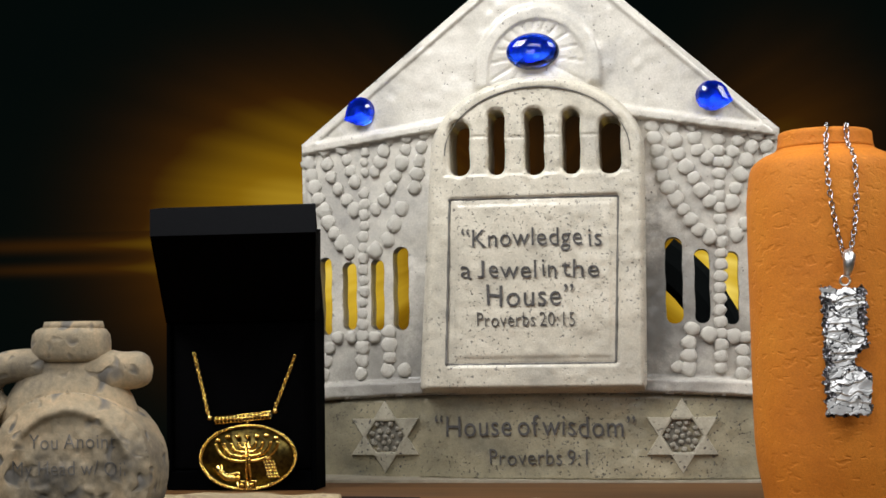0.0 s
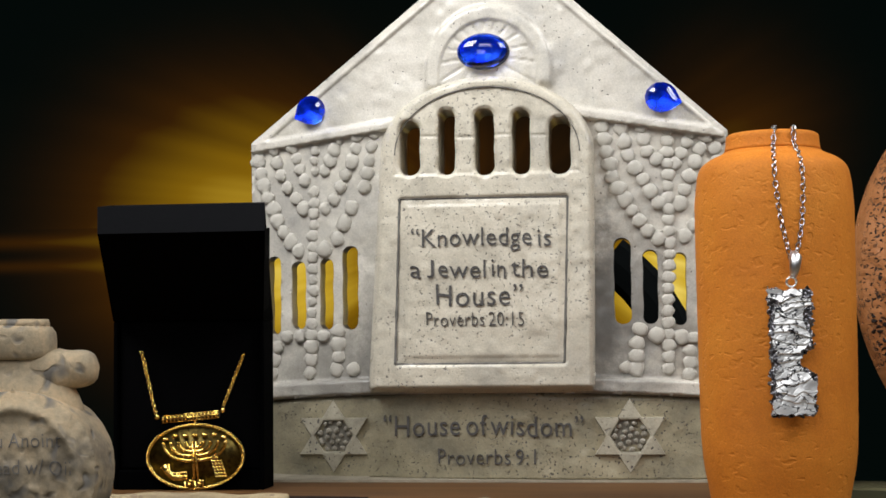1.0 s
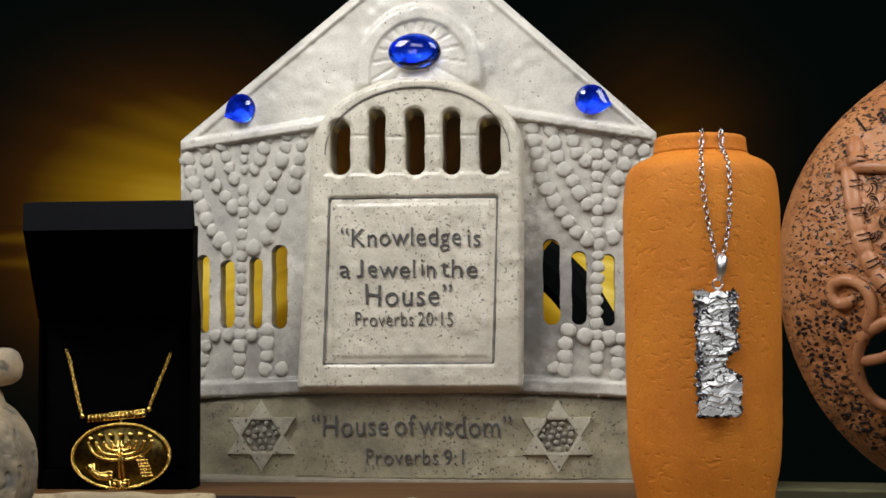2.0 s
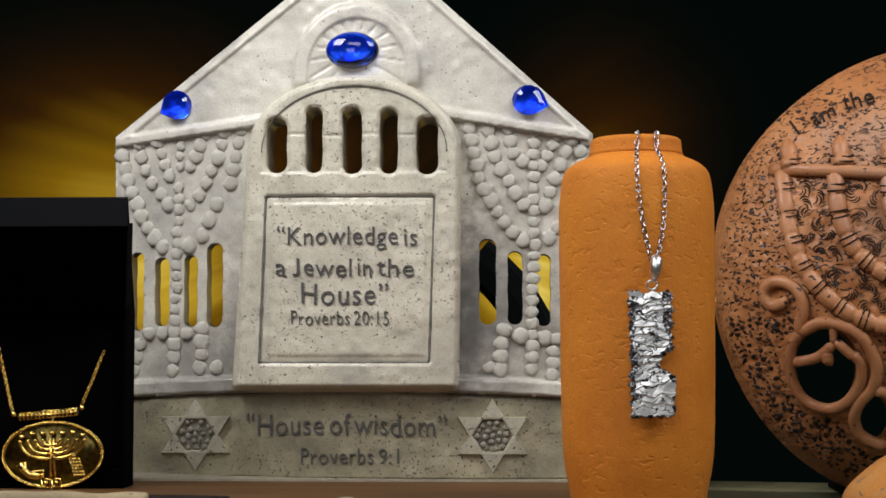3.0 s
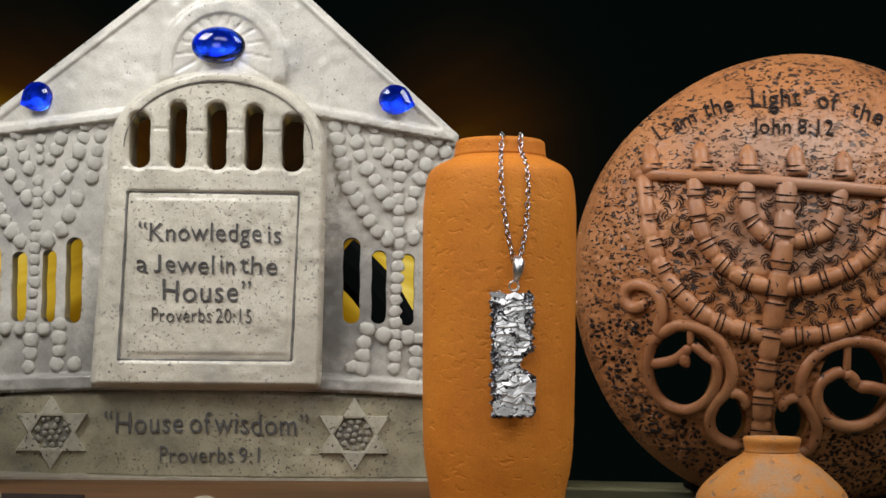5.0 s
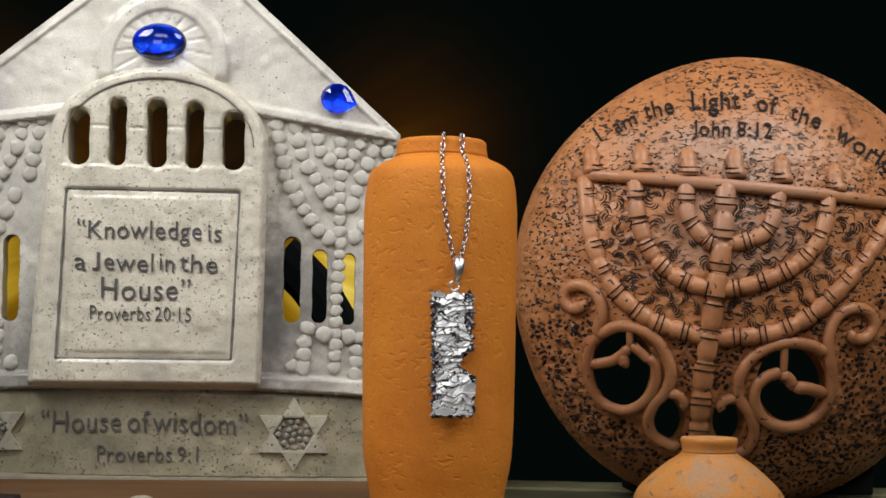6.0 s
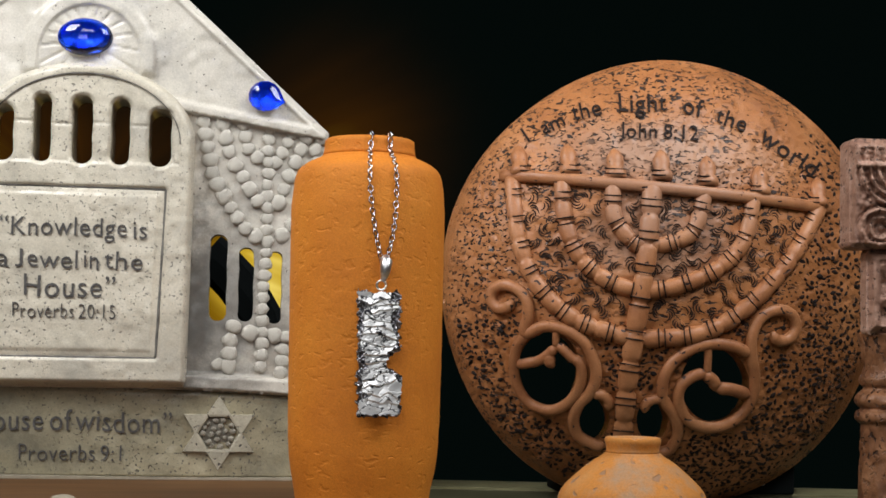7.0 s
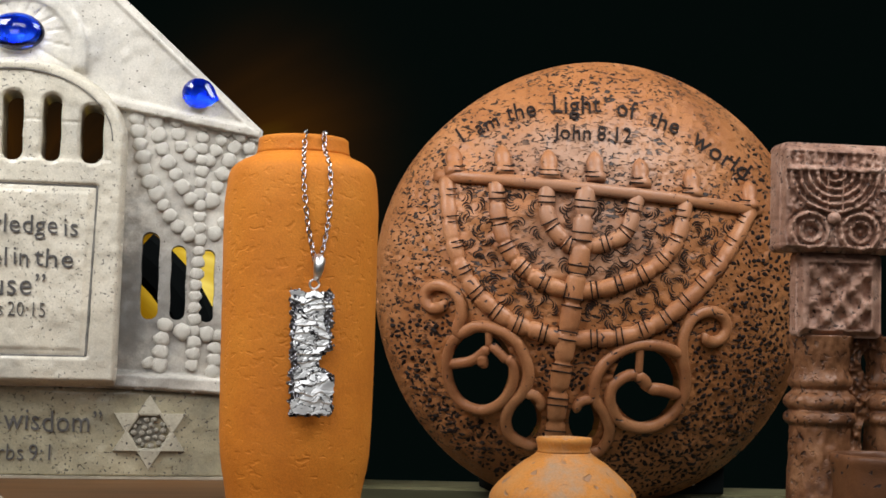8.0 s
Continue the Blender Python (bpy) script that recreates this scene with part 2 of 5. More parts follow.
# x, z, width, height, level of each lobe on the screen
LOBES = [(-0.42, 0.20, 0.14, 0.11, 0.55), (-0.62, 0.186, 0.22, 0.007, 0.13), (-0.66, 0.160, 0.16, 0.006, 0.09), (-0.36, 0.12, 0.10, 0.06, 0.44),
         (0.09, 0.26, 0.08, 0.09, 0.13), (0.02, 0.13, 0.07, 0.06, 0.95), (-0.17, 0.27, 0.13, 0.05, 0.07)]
SCREEN = material("golden_glow_screen", glow_nodes)

# ---- mesh helpers ----
ORIGIN = {}


def thing(name, at, label, category, group="", kind=""):
    ob = new(name)
    ob.empty_display_size = 0.01
    ob.location = at
    ORIGIN[ob.name] = Vector(at)
    return tagged(ob, label, category, group, kind)


def as_mesh(name, verts, faces, origin, smooth=True):
    me = bpy.data.meshes.new(name)
    v = np.asarray(verts, float) - np.array(origin)
    me.from_pydata(v.tolist(), [], [tuple(int(i) for i in f) for f in faces])
    me.validate()
    me.polygons.foreach_set("use_smooth", [smooth] * len(me.polygons))
    me.update()
    return me


def part(name, shape, mat, parent, label="", smooth=True):
    """One mesh object under a thing or a part; shape is (verts, faces) in world metres."""
    origin = ORIGIN[parent.name]
    me = as_mesh(name, *shape, origin, smooth)
    me.materials.append(mat)
    ob = new(name, me)
    ob.parent = parent
    ORIGIN[ob.name] = origin
    return tagged(ob, label)


def single(name, shape, mat, label, category, kind="", at=(0, 0, 0), smooth=False, group=""):
    """A thing that is one mesh."""
    me = as_mesh(name, *shape, at, smooth)
    me.materials.append(mat)
    ob = new(name, me)
    ob.location = at
    ORIGIN[ob.name] = Vector(at)
    return tagged(ob, label, category, group, kind)


def joined(*shapes):
    verts, faces = [], []
    for v, f in shapes:
        n = len(verts)
        verts += [tuple(p) for p in v]
        faces += [tuple(i + n for i in face) for face in f]
    return verts, faces


def block(x0, x1, y0, y1, z0, z1, bevel=0.0):
    """A box with bevelled edges."""
    bm = bmesh.new()
    bmesh.ops.create_cube(bm, size=1.0)
    for v in bm.verts:
        v.co = Vector(((x0 + x1) / 2 + v.co.x * (x1 - x0), (y0 + y1) / 2 + v.co.y * (y1 - y0), (z0 + z1) / 2 + v.co.z * (z1 - z0)))
    if bevel:
        bmesh.ops.bevel(bm, geom=bm.edges[:], offset=bevel, segments=2, affect="EDGES", profile=0.5)
    return taken(bm)


def taken(bm):
    bm.verts.index_update()
    out = [tuple(v.co) for v in bm.verts], [tuple(v.index for v in f.verts) for f in bm.faces]
    bm.free()
    return out


def curve_through(points, count):
    """Points spread evenly along a smooth curve through the given ones."""
    p = np.asarray(points, float)
    q = np.vstack([2 * p[0] - p[1], p, 2 * p[-1] - p[-2]])
    fine = []
    for i in range(len(p) - 1):
        a, b, c, d = q[i:i + 4]
        for s in np.linspace(0, 1, 24, endpoint=False):
            fine.append(0.5 * (2 * b + (c - a) * s + (2 * a - 5 * b + 4 * c - d) * s * s + (3 * b - a - 3 * c + d) * s ** 3))
    fine = np.array(fine + [p[-1]])
    length = np.r_[0, np.cumsum(np.linalg.norm(np.diff(fine, axis=0), axis=1))]
    at = np.linspace(0, length[-1], count)
    return np.stack([np.interp(at, length, fine[:, k]) for k in range(p.shape[1])], 1)


def sweep(path, radius, n=10, flat=1.0, up=(0, -1, 0)):
    """A tube along a path; radius is a number or one for each point; flat scales it along up."""
    path = np.asarray(path, float)
    radius = np.broadcast_to(np.asarray(radius, float), (len(path),))
    tangent = np.gradient(path, axis=0)
    tangent /= np.linalg.norm(tangent, axis=1, keepdims=True) + 1e-12
    upv = np.asarray(up, float)
    side = np.cross(tangent, upv)
    side /= np.linalg.norm(side, axis=1, keepdims=True) + 1e-12
    over = np.cross(side, tangent)
    verts, faces = [], []
    for k in range(len(path)):
        for j in range(n):
            a = 2 * math.pi * j / n
            verts.append(path[k] + radius[k] * (math.cos(a) * side[k] + flat * math.sin(a) * over[k]))
    for k in range(len(path) - 1):
        for j in range(n):
            faces.append((k * n + j, k * n + (j + 1) % n, (k + 1) * n + (j + 1) % n, (k + 1) * n + j))
    faces += [tuple(range(n))[::-1], tuple((len(path) - 1) * n + j for j in range(n))]
    return verts, faces


def revolve(profile, at, n=64, wobble=0.0, scale_y=1.0, seed=0, rough=0.0, grain=3.0):
    """A turned form: profile is rows of radius and height above at."""
    rng = random.Random(seed)
    phase = [rng.uniform(0, 6.28) for _ in range(4)]
    verts, faces = [], []
    for r, z in profile:
        for j in range(n):
            a = 2 * math.pi * j / n
            k = 1 + wobble * (math.sin(2 * a + phase[0]) + 0.6 * math.sin(3 * a + phase[1] + 60 * z) + 0.5 * math.sin(40 * z + phase[2]))
            q = r * k
            if rough:
                q += rough * float(value_noise(1000 * r * math.cos(a) + 300 * math.sin(a), 1000 * z + 900 * r * math.sin(a), grain, 60 + seed % 7))
            verts.append((at[0] + q * math.cos(a), at[1] + q * math.sin(a) * scale_y, at[2] + z))
    for i in range(len(profile) - 1):
        for j in range(n):
            faces.append((i * n + j, i * n + (j + 1) % n, (i + 1) * n + (j + 1) % n, (i + 1) * n + j))
    faces += [tuple(range(n))[::-1], tuple((len(profile) - 1) * n + j for j in range(n))]
    return verts, faces


def smooth_profile(points, count=60):
    return [tuple(p) for p in curve_through(points, count)]


def ellipsoid(c, rx, ry, rz, n=12, m=7):
    verts, faces = [], []
    for i in range(m + 1):
        t = math.pi * i / m
        for j in range(n):
            a = 2 * math.pi * j / n
            verts.append((c[0] + rx * math.sin(t) * math.cos(a), c[1] + ry * math.cos(t), c[2] + rz * math.sin(t) * math.sin(a)))
    for i in range(m):
        for j in range(n):
            faces.append((i * n + j, (i + 1) * n + j, (i + 1) * n + (j + 1) % n, i * n + (j + 1) % n))
    return verts, faces


def step_up(x, a, b):
    s = np.clip((x - a) / (b - a), 0, 1)
    return s * s * (3 - 2 * s)


def box_sdf(u, v, u0, u1, v0, v1, r=0.0):
    du = np.abs(u - (u0 + u1) / 2) - (u1 - u0) / 2 + r
    dv = np.abs(v - (v0 + v1) / 2) - (v1 - v0) / 2 + r
    return np.hypot(np.maximum(du, 0), np.maximum(dv, 0)) + np.minimum(np.maximum(du, dv), 0) - r


def poly_sdf(u, v, pts):
    """Signed distance to a convex polygon given anticlockwise."""
    d = np.full(np.shape(u), -1e9)
    for (a, b), (c, e) in zip(pts, pts[1:] + pts[:1]):
        n = math.hypot(c - a, e - b)
        d = np.maximum(d, ((u - a) * (e - b) - (v - b) * (c - a)) / n)
    return d


def relief(u0, u1, v0, v1, step, inside, height, place, back):
    """A modelled slab: a fine front that follows height(u, v) within inside(u, v) < 0, with edges that run back."""
    us, vs = np.arange(u0, u1 + step, step), np.arange(v0, v1 + step, step)
    u, v = np.meshgrid(us, vs)
    for _ in range(2):
        s = inside(u, v)
        e = step * 0.05
        gu, gv = (inside(u + e, v) - s) / e, (inside(u, v + e) - s) / e
        g = np.maximum(np.hypot(gu, gv), 0.2) ** 2
        near = np.abs(s) < 0.72 * step
        u, v = np.where(near, u - s * gu / g, u), np.where(near, v - s * gv / g, v)
    ok = inside(u, v) <= 0.12 * step
    h = height(u, v)
    front = np.stack(place(u, v, h), -1).reshape(-1, 3)
    rear = front.copy()
    rear[:, 1] = np.stack(place(u, v, np.full(u.shape, back)), -1).reshape(-1, 3)[:, 1]
    nu = u.shape[1]
    cell = ok[:-1, :-1] & ok[1:, :-1] & ok[:-1, 1:] & ok[1:, 1:]
    r, c = np.nonzero(cell)
    i = r * nu + c
    quads = np.stack([i, i + 1, i + nu + 1, i + nu], 1)
    edges = {}
    for q in quads.tolist():
        for a, b in zip(q, q[1:] + q[:1]):
            if (b, a) in edges:
                del edges[(b, a)]
            else:
                edges[(a, b)] = 1
    used = np.unique(quads)
    index = np.full(len(front), -1)
    index[used] = np.arange(len(used))
    verts = front[used].tolist()
    faces = index[quads].tolist()
    ring = sorted({a for e in edges for a in e})
    top = {a: len(verts) + k for k, a in enumerate(ring)}
    verts += [front[a].tolist() for a in ring]
    low = {a: len(verts) + k for k, a in enumerate(ring)}
    verts += [rear[a].tolist() for a in ring]
    faces += [(top[b], top[a], low[a], low[b]) for a, b in edges]
    return verts, faces


def lettering(text, width, height, depth, bold=0.012, word_gap=0.75):
    """The outline of a word as a thin solid, its left foot at 0, 0, as wide and as high (capitals) as given."""
    cu = bpy.data.curves.new("word", "FONT")
    cu.body, cu.size, cu.extrude, cu.offset, cu.resolution_u = text, 1.0, 0.5, bold, 3
    cu.space_word, cu.space_character = word_gap, 1.06
    ob = bpy.data.objects.new("word", cu)
    scene.collection.objects.link(ob)
    me = bpy.data.meshes.new_from_object(ob.evaluated_get(bpy.context.evaluated_depsgraph_get()))
    v = np.array([tuple(p.co) for p in me.vertices])
    faces = [tuple(f.vertices) for f in me.polygons]
    bpy.data.objects.remove(ob)
    bpy.data.curves.remove(cu)
    bpy.data.meshes.remove(me)
    v[:, 0] -= v[:, 0].min()
    v[:, 0] *= width / v[:, 0].max()
    v[:, 1] *= height / 0.70
    v[:, 2] *= depth
    v[:, 1] += height * 0.055 * value_noise(v[:, 0], v[:, 0] * 0, height * 0.9, 81)  # an uneven hand
    v[:, 0] += height * 0.030 * value_noise(v[:, 0], v[:, 1], height * 0.7, 82)
    return v, faces


def letters(verts, faces):
    """The separate letters of a word, each as its own shape; a dot goes with what stands below it."""
    root = list(range(len(verts)))

    def top(i):
        while root[i] != i:
            root[i] = root[root[i]]
            i = root[i]
        return i
    for f in faces:
        for i in f[1:]:
            root[top(i)] = top(f[0])
    groups = {}
    for i in range(len(verts)):
        groups.setdefault(top(i), []).append(i)
    pieces = sorted(groups.values(), key=lambda g: -len(g))
    spans = {id(g): (min(verts[i][0] for i in g), max(verts[i][0] for i in g)) for g in pieces}
    kept = []
    for g in pieces:
        a, b = spans[id(g)]
        host = next((k for k in kept if spans[id(k)][0] - 0.0004 < (a + b) / 2 < spans[id(k)][1] + 0.0004), None)
        if host is None:
            kept.append(g)
        else:
            host.extend(g)
    for g in kept:
        index = {i: k for k, i in enumerate(g)}
        yield [tuple(verts[i]) for i in g], [tuple(index[i] for i in f) for f in faces if f[0] in index]


# ---- the room, the table and the board ----
BOARD = 0.008
room = thing("room_shell", (0, 0, -0.75), "dark painted walls, floor and ceiling of an unlit room", "room", kind="structure")
part("wall_back", block(-2.2, 2.2, 2.2, 2.3, -0.75, 1.8), PLASTER, room, smooth=False)
part("wall_left", block(-2.3, -2.2, -1.8, 2.3, -0.75, 1.8), PLASTER, room, smooth=False)
part("wall_right", block(2.2, 2.3, -1.8, 2.3, -0.75, 1.8), PLASTER, room, smooth=False)
part("wall_front", block(-2.2, 2.2, -1.9, -1.8, -0.75, 1.8), PLASTER, room, smooth=False)
part("floor", block(-2.3, 2.3, -1.9, 2.3, -0.85, -0.754), PLASTER, room, smooth=False)
part("ceiling", block(-2.3, 2.3, -1.9, 2.3, 1.804, 1.9), PLASTER, room, smooth=False)
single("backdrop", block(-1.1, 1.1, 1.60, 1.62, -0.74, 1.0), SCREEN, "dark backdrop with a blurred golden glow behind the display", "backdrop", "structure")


def table_shape():
    """The far edge of the top runs slightly towards the viewer on the right."""
    def slab(y_in, y_out, z0, z1):
        v = [(-0.9, 0.40 if y_in is None else 0.817 + 0.2 * 0.75 - y_in, z0), (0.9, 0.40 if y_in is None else 0.817 - 0.2 * 0.8 - y_in, z0),
             (0.9, 0.817 - 0.2 * 0.8 - y_out, z0), (-0.9, 0.817 + 0.2 * 0.75 - y_out, z0)]
        v += [(x, y, z1) for x, y, _ in v]
        return v, [(3, 2, 1, 0), (4, 5, 6, 7), (0, 1, 5, 4), (1, 2, 6, 5), (2, 3, 7, 6), (3, 0, 4, 7)]
    return slab(None, 0.038, -0.02, 0.0), slab(0.038, 0.0, -0.02, 0.0012)


table = thing("table", (0, 0.6, -0.75), "olive grey table with a paler back edge", "table")
top_shape, edge_shape = table_shape()
part("tabletop", top_shape, OLIVE, table, smooth=False)
part("edge_strip", edge_shape, OLIVE_EDGE, table, "pale olive back edge", smooth=False)
for x in (-0.8, 0.8):
    part("leg", block(x - 0.03, x + 0.03, 0.45, 0.51, -0.752, -0.022, 0.003), OLIVE, table, smooth=False)
single("wooden_board", block(-0.60, 0.072, 0.50, 0.80, 0.0004, BOARD, 0.0006), WOOD, "orange-brown wooden board lying on the table", "board", at=(-0.26, 0.65, 0.0004))


def value_noise(u, v, cell, seed):
    """Smooth random heights from -1 to 1 over a plane."""
    table = np.random.RandomState(seed).uniform(-1, 1, (128, 128))
    x, y = np.asarray(u) / cell + 500.0, np.asarray(v) / cell + 500.0
    i, j = np.floor(x).astype(int), np.floor(y).astype(int)
    s, t = x - i, y - j
    s, t = s * s * (3 - 2 * s), t * t * (3 - 2 * t)
    g = lambda a, b: table[a % 128, b % 128]
    return (g(i, j) * (1 - s) + g(i + 1, j) * s) * (1 - t) + (g(i, j + 1) * (1 - s) + g(i + 1, j + 1) * s) * t


# ---- the ceramic house ----
# Its front is drawn in u (across) and v (up), a metre being the distance at which they were laid out; the front bulges towards the viewer.
def house_point(u, v, h):
    y = 0.712 + 0.02 * ((u + 0.105) / 0.17) ** 2 - 0.10 * (u + 0.105) - h
    return u * y, y, np.maximum(EYE.z + v * y, BOARD + 0.0013)


def house_at(u, v, h):
    return Vector([float(c) for c in house_point(np.float64(u), np.float64(v), np.float64(h))])


OUTLINE = [(-0.2565, -0.09), (0.0475, -0.09), (0.0525, 0.1355), (-0.095, 0.2690), (-0.2595, 0.1355)]
WING_OPENINGS = [(-0.2480, -0.2397, 0.0085, 0.0600), (-0.2325, -0.2229, 0.0115, 0.0565), (-0.2135, -0.2045, 0.0112, 0.0580), (-0.1985, -0.1880, 0.0110, 0.0660),
                 (-0.0215, -0.0105, 0.0125, 0.0680), (-0.0030, 0.0066, 0.0125, 0.0600), (0.0155, 0.0246, 0.0115, 0.0580)]
ARCH_OPENINGS = [(-0.1600, -0.1465, 0.1113, 0.1475), (-0.1345, -0.1233, 0.1113, 0.1545), (-0.1105, -0.0975, 0.1105, 0.1545),
                 (-0.0860, -0.0741, 0.1105, 0.1530), (-0.0622, -0.0479, 0.1100, 0.1475)]


def ledge(u, v):
    """Height above the ledge's own line, which sags towards both ends."""
    return v + 0.2 * (u + 0.108) ** 2


def openings(u, v, rows):
    d = np.full(np.shape(u), 1e3)
    for u0, u1, v0, v1 in rows:
        lean = 0.0002 * np.sin(v * 300 + u0 * 900)
        d = np.minimum(d, box_sdf(u + lean, v, u0, u1, v0, v1, (u1 - u0) * 0.47))
    return d


def panel_sdf(u, v):
    """Straight sides that spread downwards, with a round arch on top."""
    spread = 0.0699 + 0.0036 * np.clip((0.126 - v) / 0.154, 0, 1.1)
    middle = -0.1027 - 0.0053 * np.clip((0.126 - v) / 0.154, 0, 1.1)
    low = np.maximum(np.abs(u - middle) - spread, -0.0315 - v)
    arch = (np.sqrt(((u + 0.1027) / 0.0699) ** 2 + ((v - 0.125) / 0.0504) ** 2) - 1) * 0.0699
    return np.where(v > 0.125, arch, low)


def facade_inside(u, v):
    return np.maximum(np.maximum(np.maximum(poly_sdf(u, v, OUTLINE), -openings(u, v, WING_OPENINGS)), -(panel_sdf(u, v) + 0.008)), -0.0308 - ledge(u, v))


def plinth_inside(u, v):
    return np.maximum(poly_sdf(u, v, OUTLINE), ledge(u, v) + 0.0310)


def facade_height(u, v):
    h = 0.0006 * value_noise(u, v, 0.02, 1) + 0.0003 * value_noise(u, v, 0.006, 2)
    below = -ledge(u, v)
    h = h + 0.002 * step_up(below, 0.0312, 0.0330)
    h = h + 0.0050 * step_up(below, 0.0190, 0.0215) * (1 - step_up(below, 0.0292, 0.0312))
    low_l, low_r = 0.1290 + (u + 0.2575) * 0.145, 0.1309 + (0.0489 - u) * 0.172
    low = np.where(u < -0.105, low_l, low_r)
    rise = v - low
    h = h + 0.0034 * step_up(rise, -0.0008, 0.0008) * (1 - 0.75 * step_up(rise, 0.0055, 0.0075))
    edge = -poly_sdf(u, v, OUTLINE)
    h = h + np.where(rise > 0.006, 0.0011 * (1 - step_up(edge, 0.0050, 0.0065)), 0)
    h = h - 0.003 * (1 - step_up(edge, 0.0, 0.004))
    q = np.sqrt(((u + 0.1010) / 0.0418) ** 2 + ((np.maximum(v, 0.178) - 0.178) / 0.0450) ** 2)
    upper = step_up(v, 0.165, 0.172)
    h = h + upper * 0.0021 * (1 - step_up(q, 0.95, 1.03)) * step_up(q, 0.76, 0.80) + upper * 0.0010 * (1 - step_up(q, 0.76, 0.80))
    turn = np.arctan2(v - 0.190, u + 0.1037)
    far = np.hypot(u + 0.1037, v - 0.190)
    ray = np.abs(((turn * 9 / math.pi) % 1) - 0.5) * far * math.pi / 9
    h = h - upper * 0.0009 * np.exp(-(ray / 0.0005) ** 2) * (1 - step_up(q, 0.72, 0.76)) * step_up(far, 0.014, 0.017)
    return h


def panel_inside(u, v):
    return np.maximum(panel_sdf(u, v), -openings(u, v, ARCH_OPENINGS))


def panel_height(u, v):
    s = panel_sdf(u, v)
    h = 0.0045 + 0.0072 * np.sqrt(np.clip(-s / 0.0042, 0, 1) * (2 - np.clip(-s / 0.0042, 0, 1)))
    h = h - 0.0060 * step_up(-v, 0.0258, 0.0312)  # the lower edge slopes back
    h = h + 0.0005 * value_noise(u, v, 0.018, 3) + 0.00025 * value_noise(u, v, 0.005, 4)
    d = box_sdf(u + (v - 0.04) * -0.026, v, -0.1615, -0.0515, -0.0121, 0.0960, 0.002)
    h = h - 0.0013 * np.exp(-(d / 0.0009) ** 2) - 0.0009 * step_up(-d, 0.0, 0.0012) + 0.0007 * step_up(-d, 0.0030, 0.0060)
    inner = -0.0095 - s
    h = h - np.where(v > 0.112, 0.0008 * step_up(inner, -0.0008, 0.0008), 0)
    hole = openings(u, v, ARCH_OPENINGS)
    h = h - 0.0016 * (1 - step_up(hole, 0.0, 0.0018))
    h = h - 0.0007 * np.exp(-((v - 0.1365 - 0.0006 * np.sin(u * 120)) / 0.0006) ** 2) * step_up(inner, 0.0, 0.001)
    return h


house = thing("ceramic_house", house_at(-0.10, -0.09, 0), "cream glazed ceramic house with blue gems, pebble studs and carved verses", "ornament")
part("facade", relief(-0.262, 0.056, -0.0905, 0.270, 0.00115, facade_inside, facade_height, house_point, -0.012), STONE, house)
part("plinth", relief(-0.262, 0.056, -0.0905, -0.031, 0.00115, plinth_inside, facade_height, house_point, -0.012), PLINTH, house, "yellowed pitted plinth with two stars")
panel = part("panel", relief(-0.184, -0.030, -0.033, 0.177, 0.00100, panel_inside, panel_height, house_point, -0.014), PANEL, house, "raised round-arched panel with five slots")


def engraved(text, u0, u1, v, cap, parent, mat, lift, bold=0.012, on_line=False):
    shape, faces = lettering(text, u1 - u0, cap, 0.0006, bold - 0.013, 0.45)
    if on_line:  # a capital that hangs below the line in the type is set upon it
        shape[:, 1] = (shape[:, 1] - shape[:, 1].min()) * cap / np.ptp(shape[:, 1])
    across, up = u0 + shape[:, 0], v + shape[:, 1] - 0.0008 * shape[:, 0] / (u1 - u0)
    x, y, z = house_point(across, up, lift(across, up) + 0.0004 + shape[:, 2])
    for shape in letters(np.stack([x, y, z], 1), faces):
        part("carved_letter", shape, mat, parent, "dark carved letter", smooth=False)


engraved("\u201cKnowledge is", -0.1530, -0.0617, 0.0650, 0.0118, panel, WASH, panel_height)
for word, start, end in (("a", 0.0, 0.087), ("J", 0.122, 0.178), ("ewel", 0.206, 0.552), ("in", 0.592, 0.700), ("the", 0.732, 1.0)):
    engraved(word, -0.1540 + 0.0904 * start, -0.1540 + 0.0904 * end, 0.0446, 0.0118, panel, WASH, panel_height, 0.012, word == "J")
engraved("House\u201d", -0.1369, -0.0800, 0.0262, 0.0138, panel, WASH, panel_height)
engraved("Proverbs 20:15", -0.1434, -0.0797, 0.0128, 0.0093, panel, WASH, panel_height, 0.0)
engraved("\u201cHouse of wisdom\u201d", -0.1722, -0.0425, -0.0580, 0.0135, house, WASH, facade_height)
engraved("Proverbs 9:1", -0.1365, -0.0732, -0.0765, 0.0102, house, WASH, facade_height, 0.006)


def groove_line(points, width, count):
    """A dark wash that lies in a groove of the panel."""
    p = np.vstack([np.linspace(a, b, count) for a, b in zip(points[:-1], points[1:])])
    w = width * (1 + 0.35 * value_noise(p[:, 0], p[:, 1], 0.007, 71))
    path = np.stack(house_point(p[:, 0], p[:, 1], panel_height(p[:, 0], p[:, 1]) + 0.0001), 1)
    return sweep(path, w, 6, 0.35)


